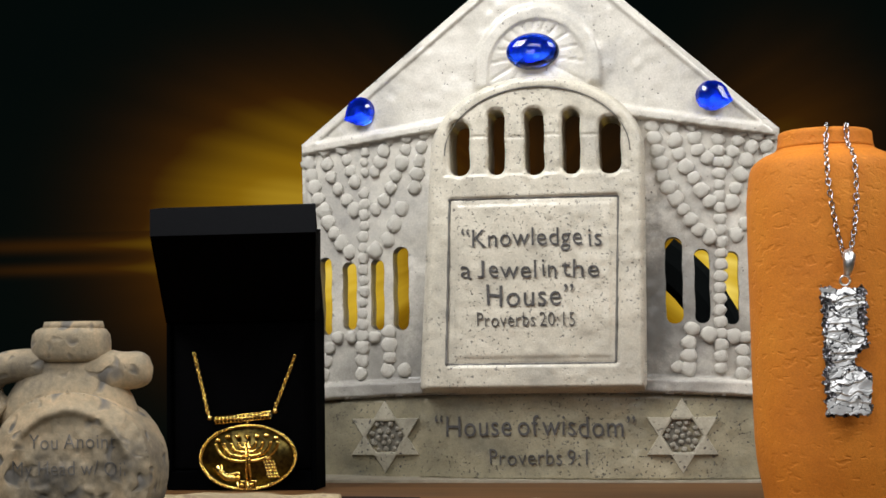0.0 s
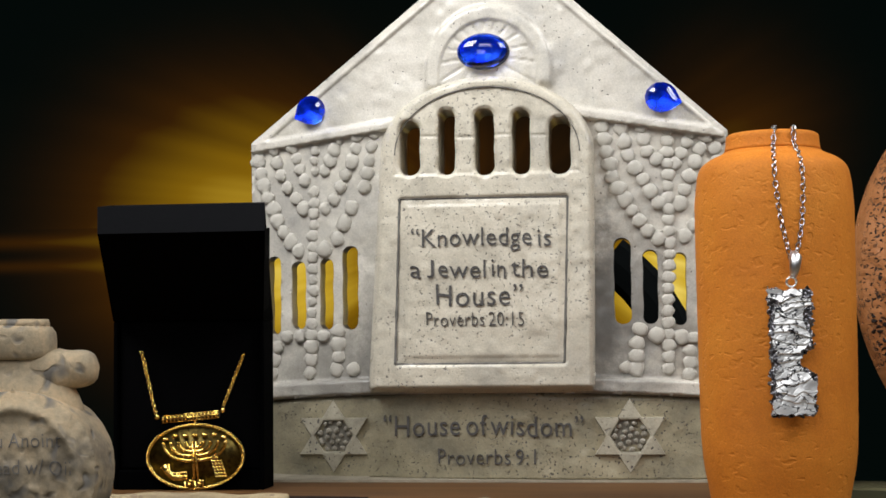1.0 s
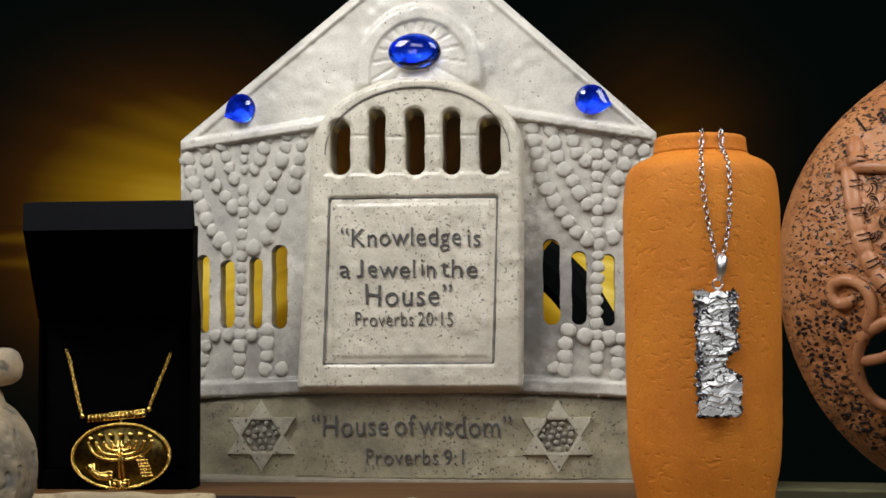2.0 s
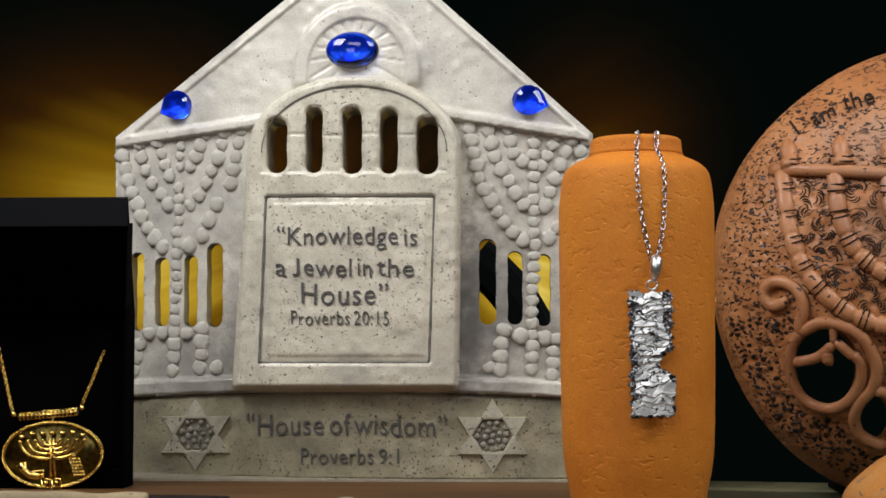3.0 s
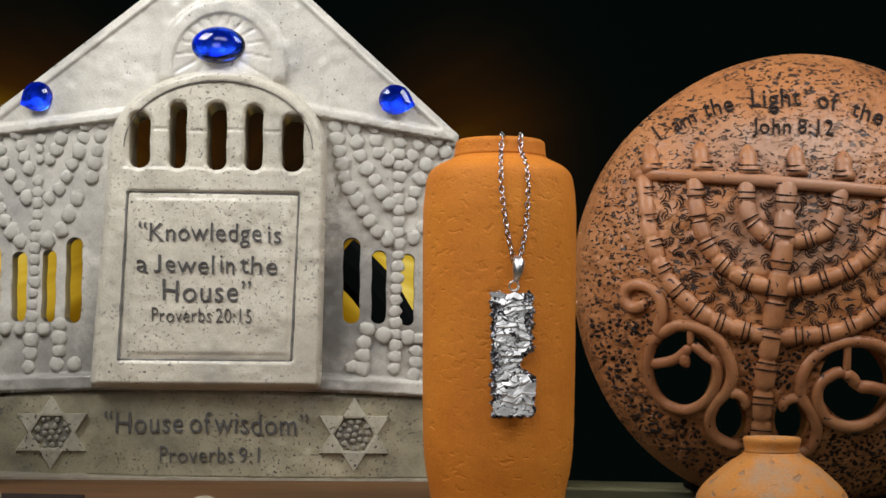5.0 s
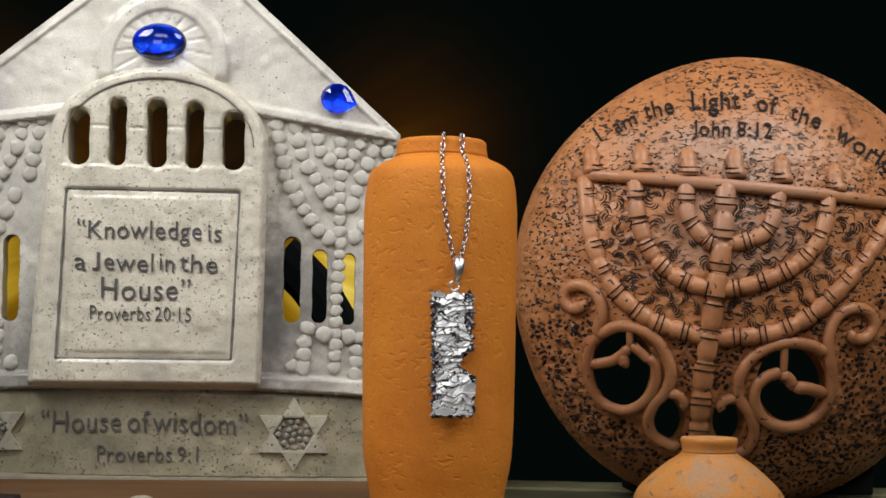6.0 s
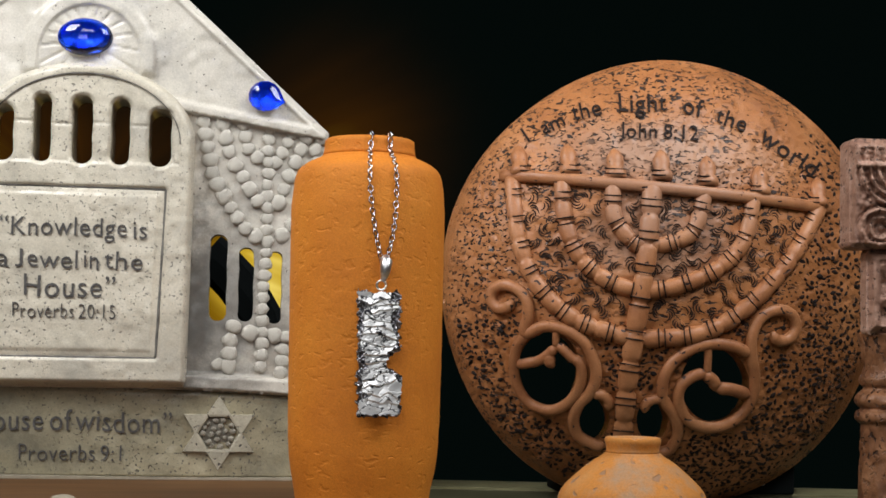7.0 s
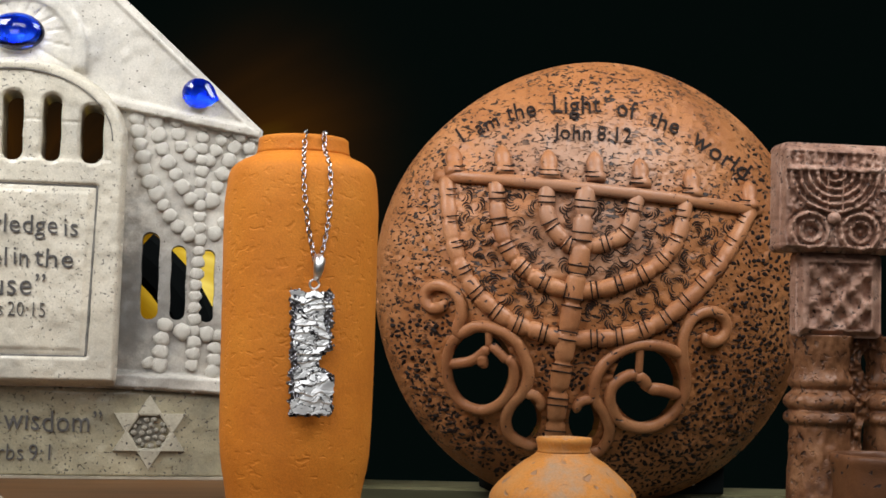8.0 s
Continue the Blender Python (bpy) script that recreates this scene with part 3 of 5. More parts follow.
STAR_HOLLOW = plain("grey_washed_ceramic", (0.27, 0.25, 0.20), 0.55, 0.3, 0.5, 220.0)
GREY_WASH = plain("grey_wash", (0.20, 0.19, 0.17), 0.7, 0.2, 0.5, 300.0)
corners = [(-0.1606, 0.0962), (-0.0502, 0.0955), (-0.0540, -0.0120), (-0.1640, -0.0121)]
for a, b in zip(corners, corners[1:] + corners[:1]):
    part("groove", groove_line([a, b], 0.00062, 60), GREY_WASH, panel, "dark wash in the border of the verse")
part("groove", groove_line([(-0.1027 + 0.0606 * math.cos(t), 0.125 + 0.0437 * math.sin(t)) for t in np.linspace(0.0, math.pi, 40)], 0.0003, 3), GREY_WASH, panel, "dark wash in the arch")


def gem_ring(u, v, ru, rv, n, s, lift, tip, drop):
    """One ring of a cut stone; a teardrop's straight flanks run to a point that lies the way of tip."""
    x, y, z = house_at(u, v, 0.0044)
    flank = math.acos(1 / (1 + drop))
    ring = []
    for j in range(n):
        a = 2 * math.pi * j / n
        off = min(a, 2 * math.pi - a)
        reach = s / math.cos(flank - off) if off < flank else s
        ring.append((x + 0.72 * ru * reach * math.cos(a + tip), y - lift, z + 0.72 * rv * reach * math.sin(a + tip)))
    return ring


def gem(u, v, ru, rv, rise, facets, tip, drop, label):
    """A closed glass stone on a silver foil that is pressed into facets: a smooth dome, or a girdle, two slopes and a table."""
    n = facets or 48
    rows = [(1.0, 0.0), (1.0, 0.22), (0.80, 0.66), (0.50, 0.95)] if facets else [(0.97, 0.0), (1.0, 0.14)] + [(math.cos(k * 0.19), 0.14 + 0.86 * math.sin(k * 0.19)) for k in range(1, 8)]
    verts = [p for s, k in rows for p in gem_ring(u, v, ru, rv, n, s, rise * k, tip, drop)]
    faces = [(i * n + j, i * n + (j + 1) % n, (i + 1) * n + (j + 1) % n, (i + 1) * n + j) for i in range(len(rows) - 1) for j in range(n)]
    faces += [tuple(range(n))[::-1], tuple((len(rows) - 1) * n + j for j in range(n))]
    stone = part("gem", (verts, faces), GEM, house, label, smooth=not facets)
    stone.visible_shadow = False
    m = 14
    x, y, z = house_at(u, v, 0.0044)
    backing = [(x, y + 0.0024, z)] + gem_ring(u, v, ru, rv, m, 0.45, -0.0018, tip, drop) + gem_ring(u, v, ru, rv, m, 0.985, -0.0002, tip, drop) + [(x, y + 0.0036, z)]
    fan = [(0, 1 + j, 1 + (j + 1) % m) for j in range(m)] + [(1 + j, 1 + m + j, 1 + m + (j + 1) % m, 1 + (j + 1) % m) for j in range(m)] + [(1 + 2 * m, 1 + m + (j + 1) % m, 1 + m + j) for j in range(m)]
    part("foil", (backing, fan), FOIL, stone, "silver foil backing", smooth=False)


gem(-0.1038, 0.1915, 0.0171, 0.0120, 0.0066, 0, 0.0, 0.0, "domed oval blue glass gem")
gem(-0.2190, 0.1565, 0.0098, 0.0097, 0.0044, 15, 3.62, 0.28, "faceted teardrop blue glass gem")
gem(0.0108, 0.1580, 0.0104, 0.0097, 0.0044, 15, -0.30, 0.30, "faceted teardrop blue glass gem")


def star(u, v, r):
    """Six raised triangles round a six-sided hollow."""
    def at(k, q, h):
        a = math.pi / 2 + math.pi * k / 6
        return house_at(u + 1.09 * q * math.cos(a), v + q * math.sin(a), h)
    reach = [r if k % 2 == 0 else r * 0.575 for k in range(12)]
    verts = [at(k, reach[k], 0.0008) for k in range(12)]
    verts += [at(k, reach[k] * (0.955 if k % 2 == 0 else 0.965), 0.0036 if k % 2 == 0 else 0.0042) for k in range(12)]
    verts += [at(k, r * 0.50, 0.0040) for k in range(1, 12, 2)] + [at(k, r * 0.46, 0.0018) for k in range(1, 12, 2)]
    faces = [(k, (k + 1) % 12, 12 + (k + 1) % 12, 12 + k) for k in range(12)]
    for j in range(6):
        a, b = 12 + (2 * j - 1) % 12, 12 + (2 * j + 1) % 12
        ia, ib = 24 + (j - 1) % 6, 24 + j
        faces += [(12 + 2 * j, b, a), (a, b, ib, ia), (ia, ib, ib + 6, ia + 6)]
    return verts, faces


def star_floor(u, v, r):
    ring = [house_at(u + 1.09 * 0.47 * r * math.cos(math.pi * k / 3), v + 0.47 * r * math.sin(math.pi * k / 3), 0.0018) for k in range(6)]
    return ring + [house_at(u, v, 0.0024)], [(k, (k + 1) % 6, 6) for k in range(6)]


def pebble_mesh(seed, flat=0.36, mat=BEAD):
    """A rounded stud a metre wide, to be scaled."""
    rng = random.Random(seed)
    v, f = ellipsoid((0, 0, 0), 1, flat, 1, 12, 6)
    k = [rng.uniform(0.86, 1.08) for _ in range(12)]
    v = [(x * k[i % 12], flat * math.copysign(abs(y / flat) ** 0.6, y), z * k[i % 12]) for i, (x, y, z) in enumerate(v)]
    me = as_mesh("pebble", v, f, (0, 0, 0))
    me.materials.append(mat)
    return me


PEBBLES = [pebble_mesh(s) for s in range(5)]
STAR_BEADS = [pebble_mesh(s, 0.8, STAR_BEAD) for s in range(5)]


def stud(name, u, v, h, r, parent, rng, meshes=PEBBLES):
    ob = new(name, meshes[rng.randrange(5)])
    ob.parent = parent
    ob.matrix_basis = Matrix.Translation(house_at(u, v, h) - ORIGIN[parent.name]) @ pose(0, 0, 0, 0, rng.uniform(0, 360), 0) @ Matrix.Diagonal((r, r * rng.uniform(0.8, 1.1), r * rng.uniform(0.9, 1.08), 1))
    return ob


rng = random.Random(4)
for u, v, r in ((-0.2051, -0.0583, 0.0242), (-0.0129, -0.0587, 0.0244)):
    s = part("star", star(u, v, r), STAR, house, "six-pointed star with a cluster of beads", smooth=False)
    part("hollow", star_floor(u, v, r), STAR_HOLLOW, s, "grey-washed hollow", smooth=False)
    for ring_r, count in ((0.0, 1), (0.0044, 6), (0.0088, 12)):
        for k in range(count):
            a = 2 * math.pi * k / count + rng.uniform(0.0, 0.35)
            d = ring_r * rng.uniform(0.9, 1.08)
            stud("bead", u + 1.06 * d * math.cos(a), v + d * math.sin(a), 0.0026, 0.00135 * rng.uniform(0.8, 1.15), s, rng, STAR_BEADS)

# rows of studs that draw a lampstand on each wing: points in thousandths, size
STUD_ROWS = [
    ([(-216, 136), (-217, 116)], 3.0, 4), ([(-217, 102), (-218, 62), (-219, 8)], 3.6, 14), ([(-219, 0), (-220, -8), (-220, -17)], 4.3, 3),
    ([(-254, 123), (-251, 109), (-245, 92), (-238, 76), (-227, 63)], 4.7, 9), ([(-176, 140), (-180, 121), (-183, 105)], 4.3, 5),
    ([(-192, 91), (-197, 80), (-200, 72), (-210, 64)], 5.2, 4), ([(-244, 131), (-240, 115), (-233, 102), (-224, 91)], 4.3, 6),
    ([(-187, 139), (-191, 124), (-197, 110), (-204, 96), (-210, 91)], 4.3, 7), ([(-231, 132), (-227, 118), (-223, 110)], 4.0, 4),
    ([(-200, 137), (-206, 123), (-210, 116)], 4.2, 4), ([(-236, 7), (-227, 7)], 4.3, 2), ([(-211, 7), (-210, 7)], 4.0, 1),
    ([(-242, 0), (-244, -9), (-245, -17)], 4.2, 3), ([(-201, 10), (-201, 2), (-202, -15)], 4.6, 4), ([(-192, -15), (-192, -15.1)], 4.0, 1),
    ([(14, 137), (14, 62), (12, -16)], 3.7, 22), ([(-28, 140), (-25, 124), (-21, 106), (-12, 89), (0, 73), (7, 67)], 4.4, 11),
    ([(48, 132), (44, 124), (46, 110), (42, 95), (34, 81), (24, 68)], 4.4, 9), ([(-15, 139), (-11, 121), (-3, 106), (8, 90)], 4.4, 7),
    ([(38, 133), (32, 117), (25, 100), (21, 89)], 4.4, 6), ([(-2, 139), (1, 124), (7, 118)], 4.0, 4), ([(29, 135), (22, 120), (19, 115)], 3.8, 4),
    ([(-5, 9), (5, 5)], 4.7, 2), ([(21, 4), (28, 3)], 4.2, 2), ([(-7, 0), (-8, -8), (-8, -16)], 4.4, 3), ([(26, -5), (26, -13), (25, -20)], 4.2, 3),
    ([(-15, -15), (-15, -15.1)], 3.8, 1),
]
for points, size, count in STUD_ROWS:
    for u, v in curve_through(points, count) if count > 1 else [points[0]]:
        stud("pebble", u / 1000 + rng.uniform(-0.0005, 0.0005), v / 1000, 0.0005, size * 0.00086 * rng.uniform(0.9, 1.1), house, rng)

single("thin_sheet", block(-0.205, 0.066, 0.7050, 0.79, BOARD + 0.0001, BOARD + 0.0012), PALE, "thin pale sheet under the ceramic house", "sheet", at=(-0.07, 0.75, BOARD))
single("black_strut", sweep([(-0.0190, 0.79, 0.1144), (-0.0118, 0.79, 0.1085), (-0.0036, 0.79, 0.1001), (0.0029, 0.79, 0.0917), (0.0086, 0.79, 0.0820), (0.0125, 0.79, 0.0717), (0.0182, 0.79, 0.0538), (0.0262, 0.79, 0.0300), (0.0330, 0.79, 0.0095)], 0.0114, 8, 0.3), DARK, "black strut leaning behind the ceramic house", "strut", at=(0.033, 0.79, 0.0085))

# ---- the orange jar with the silver necklace ----
JAR = Vector((0.0797 * 0.60, 0.60, BOARD))
jar = thing("jar", JAR, "tall orange terracotta jar with a short neck", "jar")
JAR_PROFILE = [(0.0240, 0.0), (0.0254, 0.0015), (0.0262, 0.006), (0.0287, 0.021), (0.0294, 0.045), (0.0297, 0.085), (0.0298, 0.108), (0.0296, 0.1165),
               (0.0281, 0.1272), (0.0245, 0.1314), (0.0192, 0.1340), (0.0181, 0.1352), (0.0176, 0.1380), (0.0174, 0.1406), (0.0166, 0.1414), (0.0150, 0.1406), (0.0148, 0.134)]
profile = smooth_profile(JAR_PROFILE, 130)
cut = next(k for k, (r, z) in enumerate(profile) if z > 0.1345)
part("body", revolve(profile[:cut + 1], JAR, 128, 0.0022, 1.0, 0, 0.00010, 2.4), ORANGE, jar)
part("neck", revolve(profile[cut:], JAR, 96, 0.0022), ORANGE, jar, "short straight neck")


def jar_front(u, v, off):
    """A place on the front of the jar, off metres before its wall."""
    z = EYE.z + v * 0.575 - JAR.z
    r = float(np.interp(z, [p[1] for p in JAR_PROFILE[:14]], [p[0] for p in JAR_PROFILE[:14]])) + off
    x = u * 0.575 - JAR.x
    return Vector((JAR.x + x, JAR.y - math.sqrt(max(r * r - x * x, 1e-9)), z + JAR.z))


necklace = thing("silver_necklace", jar_front(0.089, -0.047, 0.0), "silver chain with a ragged silver pendant hanging on the jar", "necklace")


def link_mesh(length, width, wire, mat):
    n = 14
    path = [(math.cos(2 * math.pi * k / n) * width / 2, 0, math.sin(2 * math.pi * k / n) * length / 2) for k in range(n)]
    verts, faces = [], []
    for k in range(n):
        a = 2 * math.pi * k / n
        out = Vector((math.cos(a), 0, math.sin(a)))
        for j in range(5):
            b = 2 * math.pi * j / 5
            verts.append(tuple(Vector(path[k]) + wire * (math.cos(b) * out + math.sin(b) * Vector((0, 1, 0)))))
    for k in range(n):
        for j in range(5):
            faces.append((k * 5 + j, k * 5 + (j + 1) % 5, ((k + 1) % n) * 5 + (j + 1) % 5, ((k + 1) % n) * 5 + j))
    me = as_mesh("link", verts, faces, (0, 0, 0))
    me.materials.append(mat)
    return me


def chain(parent, points, pitch, mesh, tilt=(38, -52)):
    """Links along a path, turned by turns to one side and the other."""
    p = np.array([tuple(q) for q in points])
    length = np.linalg.norm(np.diff(p, axis=0), axis=1).sum()
    line = curve_through(p, max(2, int(length / pitch)))
    for k in range(len(line)):
        d = Vector(line[min(k + 1, len(line) - 1)]) - Vector(line[max(k - 1, 0)])
        turn = d.to_track_quat("Z", "Y").to_matrix().to_4x4()
        ob = new("link", mesh)
        ob.parent = parent
        ob.matrix_basis = Matrix.Translation(Vector(line[k]) - ORIGIN[parent.name]) @ turn @ pose(0, 0, 0, 0, 0, tilt[k % 2])


LINK = link_mesh(0.0027, 0.0018, 0.00028, CHAIN_SILVER)
RIM_TOP = JAR.z + 0.1416
chain(necklace, [jar_front(0.0882, 0.0530, 0.0012), jar_front(0.0834, 0.0755, 0.0008), jar_front(0.0803, 0.1000, 0.0008), jar_front(0.0800, 0.1150, 0.0010), jar_front(0.0812, 0.1280, 0.0012),
                 Vector((0.0817 * 0.58, JAR.y - 0.0168, RIM_TOP + 0.0006)), Vector((0.0822 * 0.58, JAR.y - 0.0130, RIM_TOP - 0.006))], 0.0020, LINK)
chain(necklace, [jar_front(0.0920, 0.0530, 0.0012), jar_front(0.0962, 0.0759, 0.0008), jar_front(0.0975, 0.1000, 0.0008), jar_front(0.0966, 0.1150, 0.0010), jar_front(0.0945, 0.1280, 0.0012),
                 Vector((0.0938 * 0.58, JAR.y - 0.0168, RIM_TOP + 0.0006)), Vector((0.0932 * 0.58, JAR.y - 0.0130, RIM_TOP - 0.006))], 0.0020, LINK)
PEND_Y = JAR.y - 0.0297 - 0.0030


def pendant_point(x, z, h):
    """Millimetres from the pendant's middle."""
    return 0.0890 * PEND_Y + x / 1000 - z * 0.00002, PEND_Y - h, EYE.z - 0.0066 * PEND_Y + z / 1000


def ragged(x, z, seed):
    return 0.9 * value_noise(x, z, 1.6, seed) + 0.55 * value_noise(x, z, 0.7, seed + 1)


def pendant_back(x, z):
    right = 8.0 - 6.0 * np.exp(-((z + 3.0) / 3.0) ** 2) - 1.0 * np.exp(-((z - 8) / 2.0) ** 2)
    d = np.maximum(np.maximum(-8.2 - x, x - right), np.abs(z) - 22.8)
    return d + ragged(x, z, 11)


FACE_ROWS = [(-23.0, -7.4, 6.6), (-17.2, -7.6, 7.2), (-15.6, -4.0, 6.8), (-14.0, -6.0, 8.8), (-11.0, -6.2, 7.6), (-7.0, -6.2, 4.6), (-5.0, -5.0, 2.6), (0.6, -5.4, 2.8),
             (3.2, -6.6, 6.4), (6.8, -6.4, 6.6), (8.6, -5.8, 4.2), (15.0, -5.8, 4.4), (17.2, -4.6, 7.2), (18.6, -4.8, 6.4), (19.6, -7.8, 4.2), (23.0, -7.6, 4.0)]  # height, and the face's two sides
SEAMS = [-17.0, -14.6, -11.4, -8.0, -5.2, -2.6, 0.4, 3.6, 6.6, 9.4, 12.2, 15.0, 17.0, 19.2]  # where one flake of the face laps over the next


def pendant_face(x, z):
    rows = np.array(FACE_ROWS)
    left, right = np.interp(z, rows[:, 0], rows[:, 1]), np.interp(z, rows[:, 0], rows[:, 2])
    d = np.maximum(np.maximum(left - x, x - right), np.maximum(z - 22.4, -22.2 - z))
    return d + 0.7 * ragged(x, z, 15)


def crumbly(x, z):
    return 0.0008 + 0.0010 * value_noise(x, z, 0.9, 21) + 0.0006 * value_noise(x, z, 0.45, 22)


def scored(x, z):
    """Overlapping flakes, each tipped its own way, with scratched lines."""
    level = z + 1.1 * value_noise(x, z, 3.2, 25) + 0.25 * x * np.sin(z * 0.23)
    k = np.searchsorted(SEAMS, level)
    edges = np.array([-23.0] + SEAMS + [23.0])
    within = np.clip((level - edges[k]) / (edges[k + 1] - edges[k]), 0, 1)
    tip = np.random.RandomState(5).uniform(-1, 1, (len(edges), 2))
    h = 0.0020 + (0.00052 + 0.00034 * tip[k, 0]) * (1 - within) + 0.00012 * tip[k, 0] + 0.00006 * tip[k, 1] * x
    scratch = np.abs(value_noise(x + z, z - 0.6 * x, 2.1, 27))
    return h + 0.00004 * value_noise(x, z, 2.6, 26) - 0.00010 * np.exp(-(scratch / 0.08) ** 2)


pendant = part("pendant", relief(-10.5, 10.5, -24.5, 24.5, 0.30, pendant_back, crumbly, pendant_point, -0.0004), SILVER_DARK, necklace, "oxidised ragged silver slab")
part("pendant_face", relief(-9.6, 9.6, -24, 24, 0.20, pendant_face, scored, pendant_point, 0.0002), SCORED, pendant, "bright scored silver face")
bail_mid = Vector((0.0905 * PEND_Y, PEND_Y - 0.001, EYE.z + 0.0475 * PEND_Y))
part("bail", sweep([bail_mid + Vector((0.0008, 0.0016, 0.0042)), bail_mid + Vector((0.0008, -0.0020, 0.0030)), bail_mid + Vector((0.0004, -0.0026, -0.0005)), bail_mid + Vector((0, -0.0008, -0.0036))],
                   [0.0017, 0.0023, 0.0019, 0.0012], 12), SILVER, necklace, "polished silver bail")
ring_mid = Vector((0.0893 * PEND_Y, PEND_Y - 0.0008, EYE.z + 0.0378 * PEND_Y))
part("jump_ring", sweep([ring_mid + Vector((0.0017 * math.cos(a), -0.0003 * math.sin(a), 0.0017 * math.sin(a))) for a in np.linspace(0, 6.3, 20)], 0.00042, 6), SILVER, necklace)

# ---- the jewellery box and the gold necklace ----
BY, BD = 0.668, 0.018
BX0, BX1 = -0.3547 * BY, -0.2453 * (BY + BD)
HINGE = 0.0825
jewel_box = thing("jewellery_box", ((BX0 + BX1) / 2, BY, BOARD), "open black jewellery box standing upright with a velvet pad", "box")
wall = 0.0020
part("back_wall", block(BX0, BX1, BY + BD - 0.002, BY + BD, BOARD, HINGE, 0.0005), BOX, jewel_box, smooth=False)
for x in (BX0, BX1 - wall):
    part("side_wall", block(x, x + wall, BY, BY + BD - 0.002, BOARD, HINGE, 0.0006), BOX, jewel_box, smooth=False)
part("front_lip", block(BX0 + wall, BX1 - wall, BY, BY + BD - 0.002, BOARD, BOARD + 0.0085, 0.0006), BOX, jewel_box, smooth=False)
part("pad", block(BX0 + wall, BX1 - wall, BY + 0.003, BY + BD - 0.003, BOARD + 0.0086, HINGE + 0.001, 0.0015), VELVET, jewel_box, "black velvet pad")
part("hinge", block(BX0 + 0.0006, BX1 - 0.0006, BY + 0.006, BY + BD - 0.001, HINGE - 0.004, HINGE + 0.008, 0.0005), VELVET, jewel_box, "black cloth hinge")
LY, LD = 0.624, 0.016
LX0, LX1, LX2 = -0.3662 * LY, -0.2510 * LY, -0.2510 * (LY + LD)
LZ0, LZ1 = EYE.z + 0.0772 * LY, EYE.z + 0.0955 * LY
lid_v = [(LX0, LY, LZ0), (LX1, LY, LZ0), (LX1, LY, LZ1), (LX0, LY, LZ1), (LX0, LY + LD, LZ1 + 0.002), (LX2, LY + LD, LZ1 + 0.002),
         (BX1, BY + BD, HINGE), (BX0, BY + BD, HINGE), (BX0, BY, HINGE), (BX1, BY, HINGE)]
lid = part("lid", (lid_v[:6], [(0, 1, 2, 3), (3, 2, 5, 4)]), LID, jewel_box, "raised black lid", smooth=False)
part("lid_side", (lid_v, [(4, 5, 6, 7), (0, 3, 4, 7, 8), (1, 9, 6, 5, 2)]), BOX, lid, "black sides of the lid", smooth=False)
part("lining", ([(LX0 + 0.0004, LY + 0.0012, LZ0), (LX1 - 0.0004, LY + 0.0012, LZ0), (BX1 - 0.0004, BY + 0.001, HINGE + 0.0004), (BX0 + 0.0004, BY + 0.001, HINGE + 0.0004),
                 (LX0 + 0.0004, LY + 0.010, LZ0 + 0.002), (LX1 - 0.0004, LY + 0.010, LZ0 + 0.002), (BX1 - 0.0004, BY + 0.012, HINGE + 0.002), (BX0 + 0.0004, BY + 0.012, HINGE + 0.002)],
                [(0, 1, 2, 3), (4, 7, 6, 5), (0, 4, 5, 1), (3, 2, 6, 7), (0, 3, 7, 4), (1, 5, 6, 2)]), VELVET, lid, "black velvet lining", smooth=False)

GY = BY - 0.0012


def gold_at(u, v, off=0.0):
    return Vector((u * GY, GY - off, EYE.z + v * GY))


gold = thing("gold_necklace", gold_at(-0.2975, -0.092), "gold necklace with an oval lampstand medallion lying on the black pad", "necklace")
GLINK = link_mesh(0.0021, 0.0015, 0.00030, GOLD)
chain(gold, [gold_at(-0.3350, -0.0030), gold_at(-0.3315, -0.0160, 0.0006), gold_at(-0.3250, -0.0430, 0.0010)], 0.00125, GLINK)
chain(gold, [gold_at(-0.2660, -0.0054), gold_at(-0.2720, -0.0210, 0.0006), gold_at(-0.2790, -0.0385, 0.0010)], 0.00125, GLINK)
for u, v in ((-0.3238, -0.0452), (-0.2792, -0.0410)):
    c = gold_at(u, v, 0.0012)
    part("connector", revolve([(0.0002, 0.0014), (0.0009, 0.0010), (0.0015, -0.0004), (0.0008, -0.0012), (0.0002, -0.0014)], c, 10), GOLD, gold)
bar_a, bar_b = gold_at(-0.3200, -0.0470, 0.0016), gold_at(-0.2815, -0.0434, 0.0016)
bar = part("bar", sweep([bar_a.lerp(bar_b, k / 12) for k in range(13)], 0.0013, 10), GOLD_DARK, gold, "pierced gold bar")
for k in range(15):
    c = bar_a.lerp(bar_b, (k + 0.5) / 15)
    part("ring", sweep([c + Vector((0.0001 * math.cos(a), 0.0017 * math.cos(a), 0.0017 * math.sin(a))) for a in np.linspace(0, 6.3, 14)], 0.00042, 5, up=(1, 0, 0)), GOLD, bar)
for dz in (-0.0015, 0.0, 0.0015):
    part("wire", sweep([bar_a + Vector((0, abs(dz) * 0.7 - 0.0017, dz)), bar_b + Vector((0, abs(dz) * 0.7 - 0.0017, dz))], 0.00040, 6), GOLD, bar)
part("hanger", sweep([gold_at(-0.2980, -0.0465, 0.0012), gold_at(-0.2978, -0.0520, 0.0014)], 0.0008, 8), GOLD, gold)
MED, MRX, MRZ = gold_at(-0.2974, -0.0712, 0.0010), 0.0328 * GY, 0.0214 * GY


def oval(s, n=90, off=0.0):
    """An oval about the medallion's middle, leaning a little."""
    out = []
    for a in np.linspace(0, 2 * math.pi, n):
        x, z = s * MRX * math.cos(a), s * MRZ * math.sin(a)
        out.append(MED + Vector((x - 0.03 * z, -off, z + 0.035 * x)))
    return out


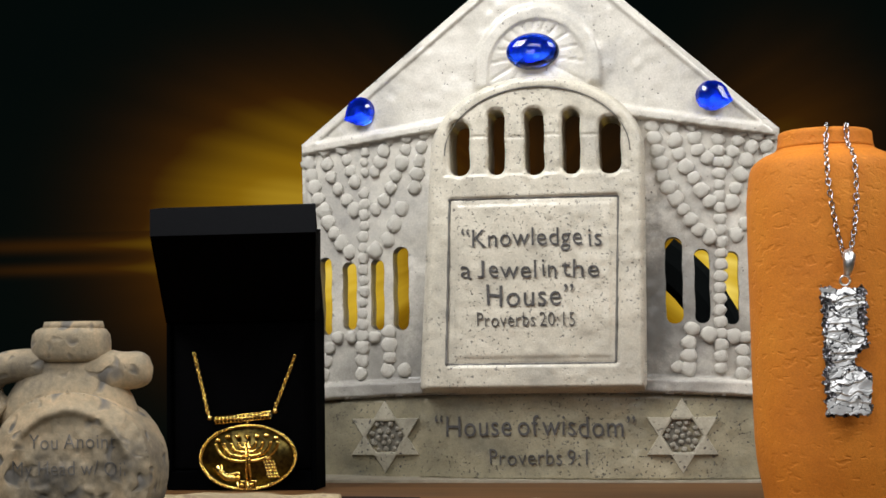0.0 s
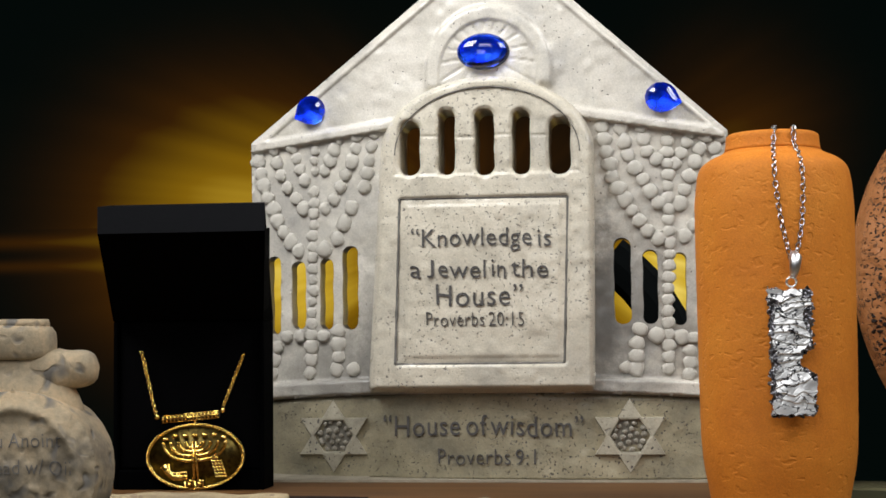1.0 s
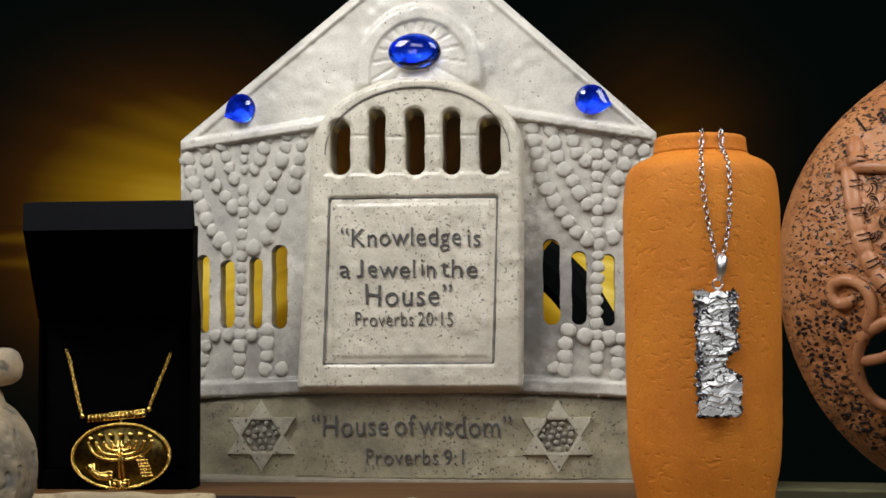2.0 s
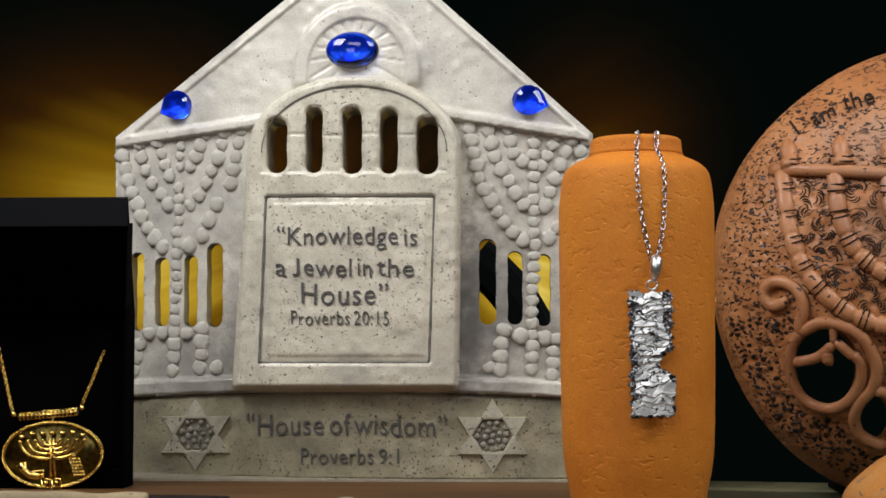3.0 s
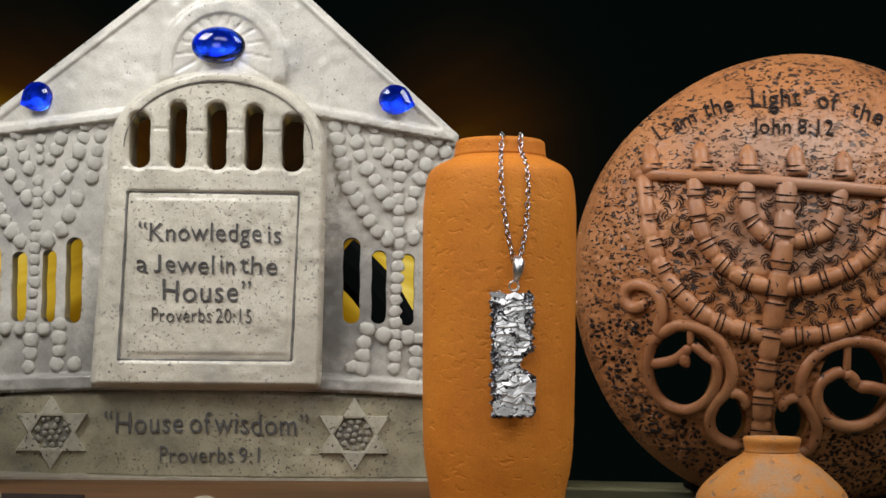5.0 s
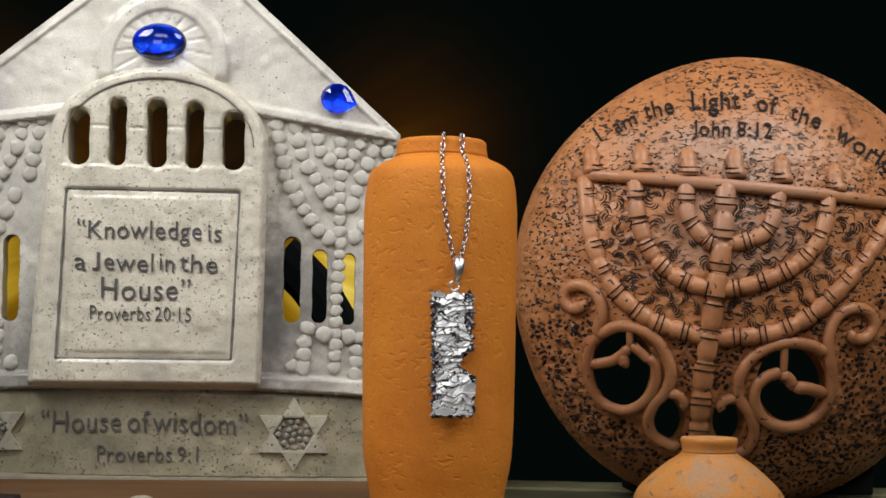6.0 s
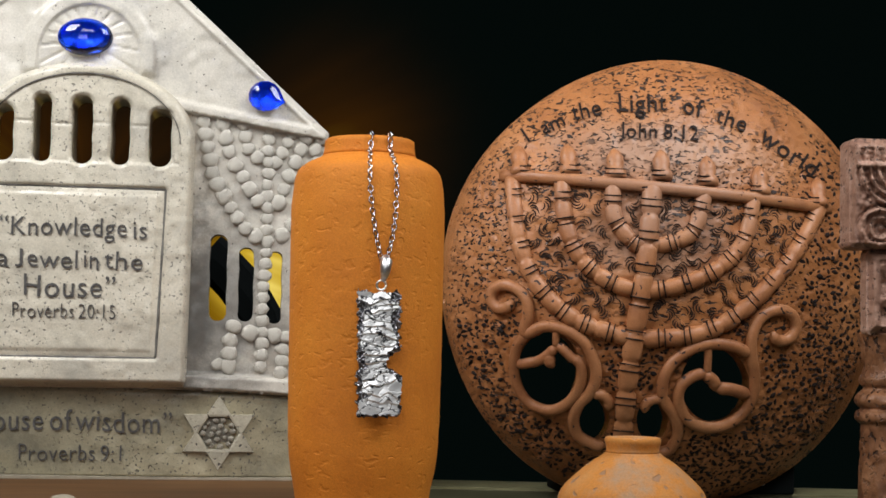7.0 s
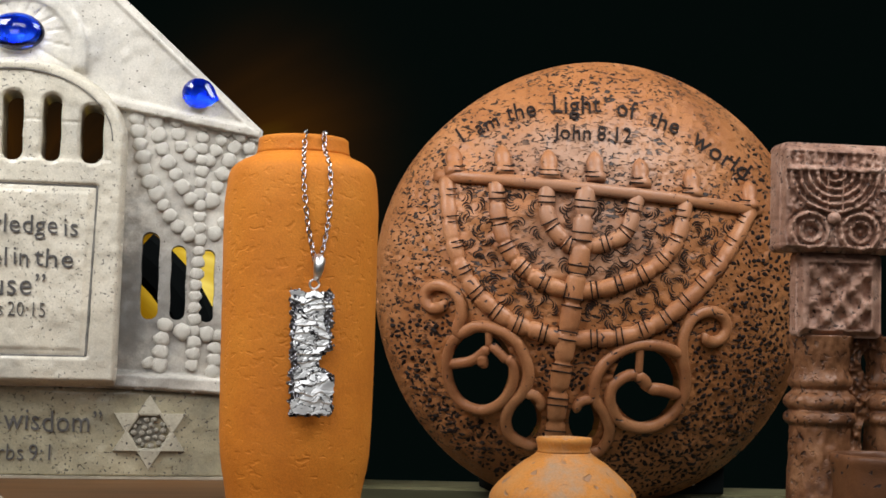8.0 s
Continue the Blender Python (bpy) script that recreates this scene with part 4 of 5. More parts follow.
def plate(s, off):
    p = oval(s, 61, off)[:-1]
    back = [q + Vector((0, 0.0010 + off, 0)) for q in p]
    n = len(p)
    return p + back, [tuple(range(n))] + [(k, k + n, (k + 1) % n + n, (k + 1) % n) for k in range(n)]


medallion = part("medallion", plate(1.0, 0.0012), GOLD_DARK, gold, "oval medallion with a dark field")
part("rim", sweep(oval(0.965, 120, 0.0014), 0.00055, 8), GOLD, medallion, "beaded gold rim")
for k, q in enumerate(oval(1.0, 91, 0.0016)[:-1]):
    part("bead", ellipsoid(q, 0.00056, 0.00060, 0.00056, 8, 5), GOLD, medallion)


def on_medal(x, z, off=0.0017):
    """Millimetres from the medallion's middle."""
    return MED + Vector((x / 1000, -off, z / 1000 + x * 0.000035))


for w, deep in ((14.0, 8.3), (10.6, 6.3), (7.2, 4.4), (3.9, 2.6)):
    for side in (-1, 1):
        path = [on_medal(side * w * math.cos(a) ** 0.8 - 0.2, 6.6 - deep * math.sin(a)) for a in np.linspace(0, math.pi / 2 - 0.05, 18)]
        part("branch", sweep(path, 0.00088, 8), GOLD, medallion, "raised gold branch")
for k in range(7):
    x = -13.2 + k * 4.4
    part("flame", ellipsoid(on_medal(x - 0.2, 8.9 + (0.4 if 0 < k < 6 else -0.8)), 0.0015, 0.0011, 0.0010, 12, 6), GOLD, medallion)
for dx in (-0.75, 0.75):
    part("stem", sweep([on_medal(dx - 0.2, 6.8), on_medal(dx, -3), on_medal(dx * 1.2 + 0.6, -9.8)], 0.0007, 8), GOLD, medallion)
for x in (-2.6, 1.9):
    part("foot", sweep([on_medal(x + a, -12.0 + b) for a, b in ((-1.8, 1.6), (1.8, 1.6), (1.8, -1.6), (-1.8, -1.6), (-1.8, 1.6))], 0.0006, 6), GOLD, medallion, "raised square foot")
    part("boss", ellipsoid(on_medal(x, -12.0), 0.0012, 0.0010, 0.0011, 10, 6), GOLD, medallion)
part("horn", sweep([on_medal(-14.0, -3.4), on_medal(-12.4, -6.4), on_medal(-9.6, -8.6), on_medal(-6.4, -9.0), on_medal(-3.6, -8.6)], [0.0022, 0.0014, 0.0016, 0.0015, 0.0011], 10, 0.6), GOLD, medallion, "raised gold horn")
part("horn_edge", sweep([on_medal(-11.6, -2.8), on_medal(-11.8, -5.6), on_medal(-9.0, -7.2), on_medal(-4.0, -6.4), on_medal(-3.4, -8.8)], 0.00055, 8), GOLD, medallion)
for r in range(6):
    for c in range(4):
        part("grape", ellipsoid(on_medal(7.6 + c * 1.35 + r * 0.45, -2.2 - r * 1.35), 0.00074, 0.0008, 0.00074, 8, 5), GOLD, medallion)
part("leaf", ellipsoid(on_medal(9.0, -0.6), 0.0018, 0.0008, 0.0009, 10, 5), GOLD, medallion)

# ---- the round clay disc ----
DISC_Y, DISC_U, DISC_V = 0.665, 0.276, 0.043
RIM_X = 1.6  # the outline sits a little off the carving


def disc_point(x, z, h):
    """Millimetres from the middle of the disc, which is domed."""
    r2 = (np.asarray(x, float) ** 2 + np.asarray(z, float) ** 2) / 99.0 ** 2
    y = DISC_Y + 0.030 * r2 + 0.018 * r2 ** 3 - h
    return (DISC_U + x / 665) * y, y, EYE.z + (DISC_V + z / 665) * y + 0.0004


def disc_at(x, z, h=0.0):
    return Vector([float(c) for c in disc_point(np.float64(x), np.float64(z), h)])


DISC_HOLES = [(-50.4, -39.0, 13.8, 16.6), (-30.8, -59.8, 7.4, 9.4), (24.0, -44.2, 15.6, 16.6), (-4.2, -60.2, 7.0, 9.4)]


def disc_inside(x, z):
    a = np.arctan2(z, x - RIM_X)
    d = np.hypot(x - RIM_X, z) - (99.2 + 1.0 * np.sin(2 * a + 0.5) + 0.5 * np.sin(5 * a))
    for cx, cz, rx, rz in DISC_HOLES:
        q = np.sqrt(((x - cx) / rx) ** 2 + ((z - cz) / rz) ** 2)
        d = np.maximum(d, (1 - q) * min(rx, rz))
    return d


def disc_height(x, z):
    r = np.hypot(x, z)
    h = 0.0006 * value_noise(x, z, 9.0, 31) + 0.0005 * value_noise(x, z, 3.0, 32)
    pits = value_noise(x + 0.8 * value_noise(x, z, 4, 34), z, 1.9, 33)
    coarse = np.where((np.hypot(x + 2, z - 30) < 72) & (z > -25) & (z < 45), 0.25, 1.0) * np.where(z > 55, 0.5, 1.0)
    h = h - 0.0006 * coarse * step_up(pits, 0.22, 0.5)
    return h - 0.006 * step_up(r, 93.0, 99.5) ** 2


disc = thing("menorah_disc", disc_at(0, -98.5, -0.01), "round brown clay disc carved with a seven-branched lampstand and a verse", "ornament")
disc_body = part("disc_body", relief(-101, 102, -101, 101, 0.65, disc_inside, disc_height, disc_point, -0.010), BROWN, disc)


def tube_on_disc(points, radius, count=None, lift=0.001, bands=0.0, taper=1.0, flat=0.75, ends=False):
    path = curve_through(points, count or max(10, int(len(points) * 10)))
    length = np.r_[0, np.cumsum(np.hypot(*np.diff(path, axis=0).T))]
    r = radius * np.linspace(1, taper, len(path))
    if bands:
        phase = (length / bands) % 1
        r = r * (1 + 0.10 * np.sin(math.pi * phase) - 0.20 * (phase < 0.10))
    if ends:
        r = r * np.sqrt(np.clip(np.minimum(length, length[-1] - length) / radius, 0.03, 1))
    return sweep([disc_at(x, z, lift) for x, z in path], r / 1000, 12, flat)


def grooves_on(points, radius, gaps, lift=0.001):
    """Dark incised bands across an arm, in pairs."""
    path = curve_through(points, 200)
    length = np.r_[0, np.cumsum(np.hypot(*np.diff(path, axis=0).T))]
    shapes = []
    at, k = gaps * 0.5, 0
    while at < length[-1] - 1:
        i = int(np.searchsorted(length, at))
        d = path[min(i + 1, 199)] - path[max(i - 1, 0)]
        d /= np.linalg.norm(d)
        ring = []
        for a in np.linspace(-0.15, math.pi + 0.15, 12):
            c = disc_at(*(path[i] + np.array([-d[1], d[0]]) * math.cos(a) * radius * 1.13), lift + 0.75 * radius * 1.17 / 1000 * math.sin(a))
            ring.append(c)
        shapes.append(sweep(ring, 0.00033, 5, up=(0.3, 0.1, 0.9)))
        at += gaps * (0.28 if k % 2 == 0 else 0.95)
        k += 1
    return shapes


ARMS = [([(-68, 44.5), (-65, 19), (-57, -1), (-39, -17), (-13, -25)], 3.7), ([(72, 36.5), (59, 13), (38, -10), (17, -22), (-11, -25)], 3.7),
        ([(-46, 44), (-44, 25), (-37, 10), (-24, 0), (-10, -4)], 3.5), ([(41, 39), (37, 20), (25, 7), (7, -1), (-9, -4)], 3.5),
        ([(-23, 43), (-22, 28), (-14, 18), (-8, 16)], 3.4), ([(19, 41), (14, 24), (4, 18), (-7, 16)], 3.4)]
for points, r in ARMS:
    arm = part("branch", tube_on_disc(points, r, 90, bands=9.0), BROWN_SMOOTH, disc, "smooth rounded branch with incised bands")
    for shape in grooves_on(points, r * 1.0, 9.5):
        part("incised_band", shape, GROOVE, arm)
STEM = [(-5, 43.5), (-7, 16), (-9.6, -4), (-12.6, -24), (-14.8, -39), (-16.2, -52), (-17.8, -74)]
stem = part("stem", tube_on_disc(STEM, 4.2, 110, 0.0016, 13.0), BROWN_SMOOTH, disc, "smooth rounded stem with incised bands")
for shape in grooves_on(STEM, 4.2, 12.0, 0.0016):
    part("incised_band", shape, GROOVE, stem)
bar_path = [(-73, 45.5), (-40, 44.5), (0, 42), (40, 39), (76, 35)]
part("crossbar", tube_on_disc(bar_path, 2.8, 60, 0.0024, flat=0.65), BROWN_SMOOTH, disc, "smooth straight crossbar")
for x, z in ((-65, 51), (-43, 52), (-22, 51), (-1, 51), (20, 49), (44, 45.5), (71, 41)):
    lamp = part("lamp", sweep([disc_at(x + s * -0.10, z + s, 0.0016) for s in (-5.4, -4.0, -2.2, -1.0, 1.0, 3.6, 6.2, 8.0)], [0.0043, 0.0047, 0.0046, 0.0032, 0.0040, 0.0039, 0.0025, 0.0005], 14, 0.8), BROWN_SMOOTH, disc, "acorn-shaped lamp")
    for level in (-3.2, -1.1):
        part("incised_band", sweep([disc_at(x + q * 4.8 - level * 0.1, z + level, 0.0016 + 0.0038 * math.sqrt(max(0, 1 - q * q))) for q in np.linspace(-1, 1, 9)], 0.00036, 5), GROOVE, lamp)
SCROLLS = [
    ([(-67, -9), (-69, -12), (-73, -12.6), (-76, -9.5), (-75.6, -5), (-71, -2.6), (-64.8, -4.2), (-60.6, -9.4), (-60, -16), (-61.6, -21), (-60.3, -23.4), (-52.9, -20.2), (-44, -21.2), (-35.8, -26),
      (-30.8, -34.5), (-29.6, -41.9), (-32.2, -48.6), (-37, -53.9), (-39.4, -60.5), (-37.2, -67.1), (-30.3, -71), (-25.2, -71.4)], 3.0),
    ([(-40.5, -32.7), (-36.3, -37.1), (-36.4, -44.5), (-40.1, -51.4), (-45.8, -55.5), (-52, -56.3), (-59.6, -53), (-64.3, -46.2), (-66, -37.7), (-64.7, -29.1), (-60.3, -23.4)], 2.7),
    ([(-65.5, -37), (-60, -36.2), (-55, -35), (-50.6, -32), (-47.4, -28.5)], 2.6),
    ([(-47.4, -27.5), (-43.8, -30.6), (-38.2, -35.6)], 2.5),
    ([(-47.8, -20.6), (-47.4, -29.5)], 1.9),
    ([(-49.5, -31), (-50.4, -34.5), (-48.6, -38.2)], 3.0),
    ([(-32, -49.3), (-27, -49.5), (-23.9, -52.2), (-24, -56.4)], 2.6),
    ([(49.6, -20.6), (52.2, -24.1), (57.5, -23.5), (60.8, -18.6), (59, -12.8), (52.3, -10.7), (44.9, -14.2), (40.8, -22.2), (40.6, -31), (42, -40.5), (41, -49.3), (36.4, -56.9),
      (28.6, -62), (19.5, -62.9), (11.7, -59.8), (7.6, -52.4), (8.5, -45.4), (14, -40.8), (20.4, -39.2)], 3.0),
    ([(40.6, -31), (33.3, -27.6), (24.1, -26.3), (15, -28), (6.1, -33.7), (1, -41.3), (0.4, -50), (5.2, -57.4), (7.4, -64.8), (4.2, -72.3), (-2.2, -74.8)], 3.0),
    ([(21, -26.4), (20.4, -40)], 2.0),
    ([(18, -39.4), (23.1, -42.6), (24.4, -47)], 3.2),
    ([(23.7, -45.9), (31, -46.2), (40.2, -48.6)], 3.2),
    ([(3.3, -52.4), (-1.4, -50.8), (-6.5, -52.6), (-8.2, -57)], 2.6),
]
for points, r in SCROLLS:
    part("scroll", tube_on_disc(points, r * 0.90, len(points) * 9, 0.0016, ends=True), BROWN_SMOOTH, disc, "smooth rounded scroll round a pierced opening")

# tufts of short incised strokes between the branches
tufts, rng2, spots = [], random.Random(9), []
arm_points = np.vstack([curve_through(p, 60) for p, r in ARMS] + [curve_through(STEM, 60)])
outer = curve_through([(-68, 42), (-65, 19), (-57, -1), (-39, -17), (-13, -25), (17, -22), (38, -10), (59, 13), (70, 34)], 120)
for _ in range(6000):
    x, z = rng2.uniform(-64, 66), rng2.uniform(-22, 40)
    floor_z = float(np.interp(x, outer[:, 0], outer[:, 1]))
    if z < floor_z + 4 or z > 40.5 - 0.067 * (x + 40) - 1 or np.hypot(arm_points[:, 0] - x, arm_points[:, 1] - z).min() < 5.3:
        continue
    if all(math.hypot(x - a, z - b) > 6.2 for a, b in spots):
        spots.append((x, z))
for x, z in spots:
    turn, bend = rng2.uniform(0, 6.28), rng2.choice((-1, 1))
    c, sn = math.cos(turn), math.sin(turn)
    for k in range(rng2.choice((4, 4, 5))):  # a fan of curved strokes that open from one side
        half, spread = rng2.uniform(1.1, 1.75), (k - 1.9) * 0.47
        row = []
        for q in (0, 0.25, 0.5, 0.75, 1):
            along = 1.7 + q * 2.5 * half
            a, b = along * math.sin(spread + bend * 0.85 * q * q), along * math.cos(spread + bend * 0.85 * q * q) - 3.2
            row.append(disc_at(x + a * c - b * sn, z + a * sn + b * c, 0.0005))
        tufts.append(sweep(row, [0.0001, 0.00030, 0.00040, 0.00034, 0.0001], 5, 0.8))
for z0, amp in ((12, 1.2), (6, 1.3)):
    tufts.append(sweep([disc_at(x, z0 + x * 0.25 + amp * math.sin(x * 0.9), 0.0004) for x in np.arange(-2, 22, 0.7)], 0.0003, 5, 0.8))
tagged(part("incised_texture", joined(*tufts), GOUGE, disc_body, "dark incised leaf strokes"), kind="stuff")

# short gouges all over the ground of the disc
gouges, fine_gouges, kept = [], [], {}
scroll_points = np.vstack([curve_through(p, 60) for p, r in SCROLLS])
solid = np.vstack([arm_points, scroll_points])
for _ in range(16000):
    x, z = rng2.uniform(-97, 99), rng2.uniform(-97, 97)
    r = math.hypot(x - RIM_X, z)
    floor_z = float(np.interp(x, outer[:, 0], outer[:, 1], left=60, right=60))
    within = floor_z < z < 38
    if r > 95.5 or within or (z > 52 and rng2.random() < 0.55) or (57 < z < 86 and abs(x) < 62 and rng2.random() < 0.88):
        continue
    if np.hypot(solid[:, 0] - x, solid[:, 1] - z).min() < 4.8 or float(disc_inside(np.float64(x), np.float64(z))) > -2.5:
        continue
    cell = (int(x // 3.0), int(z // 3.0))
    low = 1.0 if z < -18 or x > 62 else 0.0
    if any(math.hypot(x - a, z - b) < 2.35 - 0.50 * low for i in (-1, 0, 1) for j in (-1, 0, 1) for a, b in kept.get((cell[0] + i, cell[1] + j), ())):
        continue
    kept.setdefault(cell, []).append((x, z))
    a, half = rng2.gauss(0.15, 0.6), rng2.uniform(0.45, 1.0 + 0.8 * low)
    wide = rng2.uniform(0.28 + 0.18 * low, 0.56 + 0.82 * low) * (0.75 if z > 50 else 1.0) / 1000
    bend = rng2.uniform(-0.5, 0.5)
    line = [(x + q * half * math.cos(a + bend * q), z + q * half * math.sin(a + bend * q)) for q in (-1, -0.5, 0, 0.5, 1)]
    lift = float(disc_height(np.float64(x), np.float64(z)))
    (gouges if low else fine_gouges).append(sweep([disc_at(*q, lift + 0.00016) for q in line], [0.1 * wide, 0.8 * wide, wide, 0.7 * wide, 0.1 * wide], 6, 0.2))
tagged(part("gouged_texture", joined(*gouges), GROOVE, disc_body, "dark chiselled gouges"), kind="stuff")
tagged(part("gouged_texture", joined(*fine_gouges), GOUGE, disc_body, "fine brown chiselled gouges"), kind="stuff")

WORDS = [("I", -62, 60.5, 1.1, 7.0, 34), ("am", -50.5, 66.5, 11, 6.2, 27), ("the", -35.5, 73.0, 13.5, 7.4, 15), ("Light", -10, 77.0, 22, 8.0, 3), ("of", 13.0, 76.0, 9.5, 7.6, -6),
         ("the", 30.5, 71.2, 14.5, 7.2, -16), ("world", 57.0, 57.5, 30, 7.8, -33), ("John 8:12", -2.5, 64.5, 36, 6.6, -1)]
for text, x, z, wide, cap, turn in WORDS:
    v, f = lettering(text, wide, cap, 0.0009, 0.006)
    c, s = math.cos(radians(turn)), math.sin(radians(turn))
    px, pz = v[:, 0] - wide / 2, v[:, 1] - cap / 3
    gx, gz = x + px * c - pz * s, z + 1.8 + px * s + pz * c
    X, Y, Z = disc_point(gx, gz, np.maximum(disc_height(gx, gz), -0.0002) + 0.0005 + v[:, 2])
    for shape in letters(np.stack([X, Y, Z], 1), f):
        part("carved_letter", shape, GROOVE, disc, "dark carved letter", smooth=False)
disc_stand = single("disc_stand", block(0.151, 0.2665, 0.726, 0.758, 0.0013, 0.0213, 0.001), DARK, "low black stand behind the clay disc", "stand", at=(0.2, 0.73, 0.0013))
part("stud", ellipsoid((0.3455 * 0.7235, 0.7245, 0.0068), 0.0011, 0.0014, 0.0012, 12, 8), SILVER, disc_stand, "small bright metal stud")

# ---- the small pot, the cup, the clay lampstand ----
POT_AT = Vector((0.2577 * 0.50, 0.50, 0.0))
pot = thing("small_pot", POT_AT, "small dusty orange terracotta pot with a narrow neck", "pot")
POT_PROFILE = smooth_profile([(0.0150, 0.0), (0.0210, 0.004), (0.0250, 0.012), (0.0247, 0.0200), (0.0225, 0.0250), (0.0150, 0.0320), (0.0102, 0.0352), (0.0088, 0.0366), (0.0088, 0.0380),
                              (0.0093, 0.0396), (0.0092, 0.0409), (0.0080, 0.0412), (0.0066, 0.0400), (0.0064, 0.036)], 80)
cut = next(k for k, (r, z) in enumerate(POT_PROFILE) if z > 0.0360)
part("body", revolve(POT_PROFILE[:cut + 1], POT_AT, 64, 0.004), POT, pot)
part("neck", revolve(POT_PROFILE[cut:], POT_AT, 64, 0.004), POT, pot, "narrow neck with a rolled rim")
CUP_AT = Vector((0.4469 * 0.50 + 0.021, 0.50, 0.0))
cup = thing("clay_cup", CUP_AT, "small brown clay cup with a thick rim", "cup")
part("body", revolve(smooth_profile([(0.017, 0.0), (0.0190, 0.003), (0.0198, 0.018), (0.0204, 0.030), (0.0212, 0.0345), (0.0208, 0.0366), (0.0194, 0.0368), (0.0184, 0.034), (0.0176, 0.02), (0.012, 0.012)], 50), CUP_AT, 56, 0.004, 1.0, 0, 0.0004, 4.0), CUP_CLAY, cup)

LY0 = 0.60
stand = thing("clay_lampstand", (0.4445 * LY0, LY0, 0.0), "weathered mauve-brown clay lampstand with a carved square capital", "candlestick")


def stand_point(u, v, h):
    y = LY0 - 0.016 - h
    return u * y, y, EYE.z + v * y


def capital_height(u, v):
    s = box_sdf(u, v, 0.4050, 0.4915, 0.0700, 0.1450, 0.006)
    h = -0.006 * (1 - step_up(-s, 0, 0.006)) + 0.0004 * value_noise(u, v, 0.006, 41) + (0.0003 + 0.0007 * step_up(u, 0.4120, 0.4150)) * value_noise(u, v, 0.0021, 42)
    q = np.hypot((u - 0.4455) / 1.15, v - 0.1255)
    arcs = 0.0017 * np.sin(q * 2 * math.pi / 0.0052)
    zone = (v < 0.1255) & (q < 0.031) & (v > 0.093)
    h = h + np.where(zone, arcs, 0)
    h = h + 0.0018 * step_up(-np.abs(v - 0.1275), -0.0022, -0.0012) * (np.abs(u - 0.4445) < 0.033)
    h = h - 0.0014 * (np.abs(v - 0.1345) < 0.0045) * (np.abs(u - 0.4445) < 0.031) * (0.6 + 0.5 * np.sin(u * 900))
    for c in (0.4275, 0.4635):
        p = np.hypot((u - c) / 1.1, v - 0.0845)
        h = h + np.where(p < 0.0165, 0.0017 * np.cos(p * 2 * math.pi / 0.0062) - 0.0020 * (p < 0.007), 0)
    return h + 0.0022 * (np.abs(v - 0.0722) < 0.0028)


def lower_height(u, v):
    s = box_sdf(u, v, 0.4170, 0.4790, 0.0120, 0.0700, 0.004)
    h = -0.005 * (1 - step_up(-s, 0, 0.007)) - 0.003
    inner = box_sdf(u, v, 0.4270, 0.4720, 0.0170, 0.0630, 0.002)
    rough = value_noise(u, v, 0.0055, 45) + 0.7 * value_noise(u, v, 0.0026, 43)
    petals = np.cos(u * 2 * math.pi / 0.0200) * np.cos((v - 0.004) * 2 * math.pi / 0.0210)
    return h + np.where(inner < 0, 0.0024 * petals + 0.0011 * rough - 0.0016, 0.0004 * value_noise(u, v, 0.004, 44))


part("capital", relief(0.4045, 0.492, 0.069, 0.1455, 0.0009, lambda u, v: box_sdf(u, v, 0.4050, 0.4915, 0.0700, 0.1450, 0.006), capital_height, stand_point, -0.016), MAUVE, stand, "square capital carved with a lampstand")
part("block", relief(0.4165, 0.480, 0.0115, 0.0705, 0.0009, lambda u, v: box_sdf(u, v, 0.4170, 0.4790, 0.0120, 0.0700, 0.004), lower_height, stand_point, -0.014), MAUVE, stand, "block carved with flowers")
for u in (0.4402, 0.4509):
    part("strand", sweep([stand_point(u, v, 0.0006) for v in np.linspace(0.0975, 0.1255, 12)], 0.00045, 6), MAUVE, stand, "thin raised strand")
ball = Vector(stand_point(0.4445, 0.0938, 0.0015))
part("knob", ellipsoid(ball, 0.0028, 0.0022, 0.0026, 12, 7), MAUVE, stand)
SHAFT = [(0.0150, 0.0), (0.0142, 0.006), (0.0130, 0.014), (0.0124, 0.030), (0.0123, 0.0400), (0.0126, 0.0418), (0.0142, 0.0432), (0.0146, 0.0450), (0.0138, 0.0468), (0.0124, 0.0478), (0.0138, 0.0492),
         (0.0146, 0.0510), (0.0140, 0.0534), (0.0122, 0.0548), (0.0112, 0.0562), (0.0126, 0.0578), (0.0132, 0.0598), (0.0120, 0.0622), (0.0114, 0.0650), (0.0122, 0.0710), (0.0138, 0.0782)]
for u in (0.4350, 0.4895):
    part("shaft", revolve(smooth_profile(SHAFT, 130), (u * LY0, LY0, 0.0), 72, 0.010, 1.0, int(u * 1000), 0.0007, 3.0), SHAFT_CLAY, stand, "ringed clay shaft")

def web_inside(u, v):
    hole = np.hypot((u - 0.4720) / 0.0075, (v + 0.0045) / 0.0100) - 1
    gap = np.hypot((u - 0.4700) / 0.0050, (v + 0.0560) / 0.0140) - 1
    return np.maximum(box_sdf(u, v, 0.4500, 0.4800, -0.1080, 0.0160, 0.002), -0.006 * np.minimum(hole, gap))


part("web", relief(0.4495, 0.4805, -0.1085, 0.0165, 0.0009, web_inside, lambda u, v: -0.012 + 0.0022 * value_noise(u, v, 0.006, 47) + 0.0014 * value_noise(u, v, 0.0026, 48), stand_point, -0.022), SHAFT_CLAY, stand, "rough pierced clay web between the shafts")

# ---- the clay flask ----
FY, FU, FV = 0.42, -0.4240, -0.0835
flask = thing("pilgrim_flask", (FU * FY, FY, BOARD), "weathered grey-brown clay flask with two lugs and a worn verse", "flask")


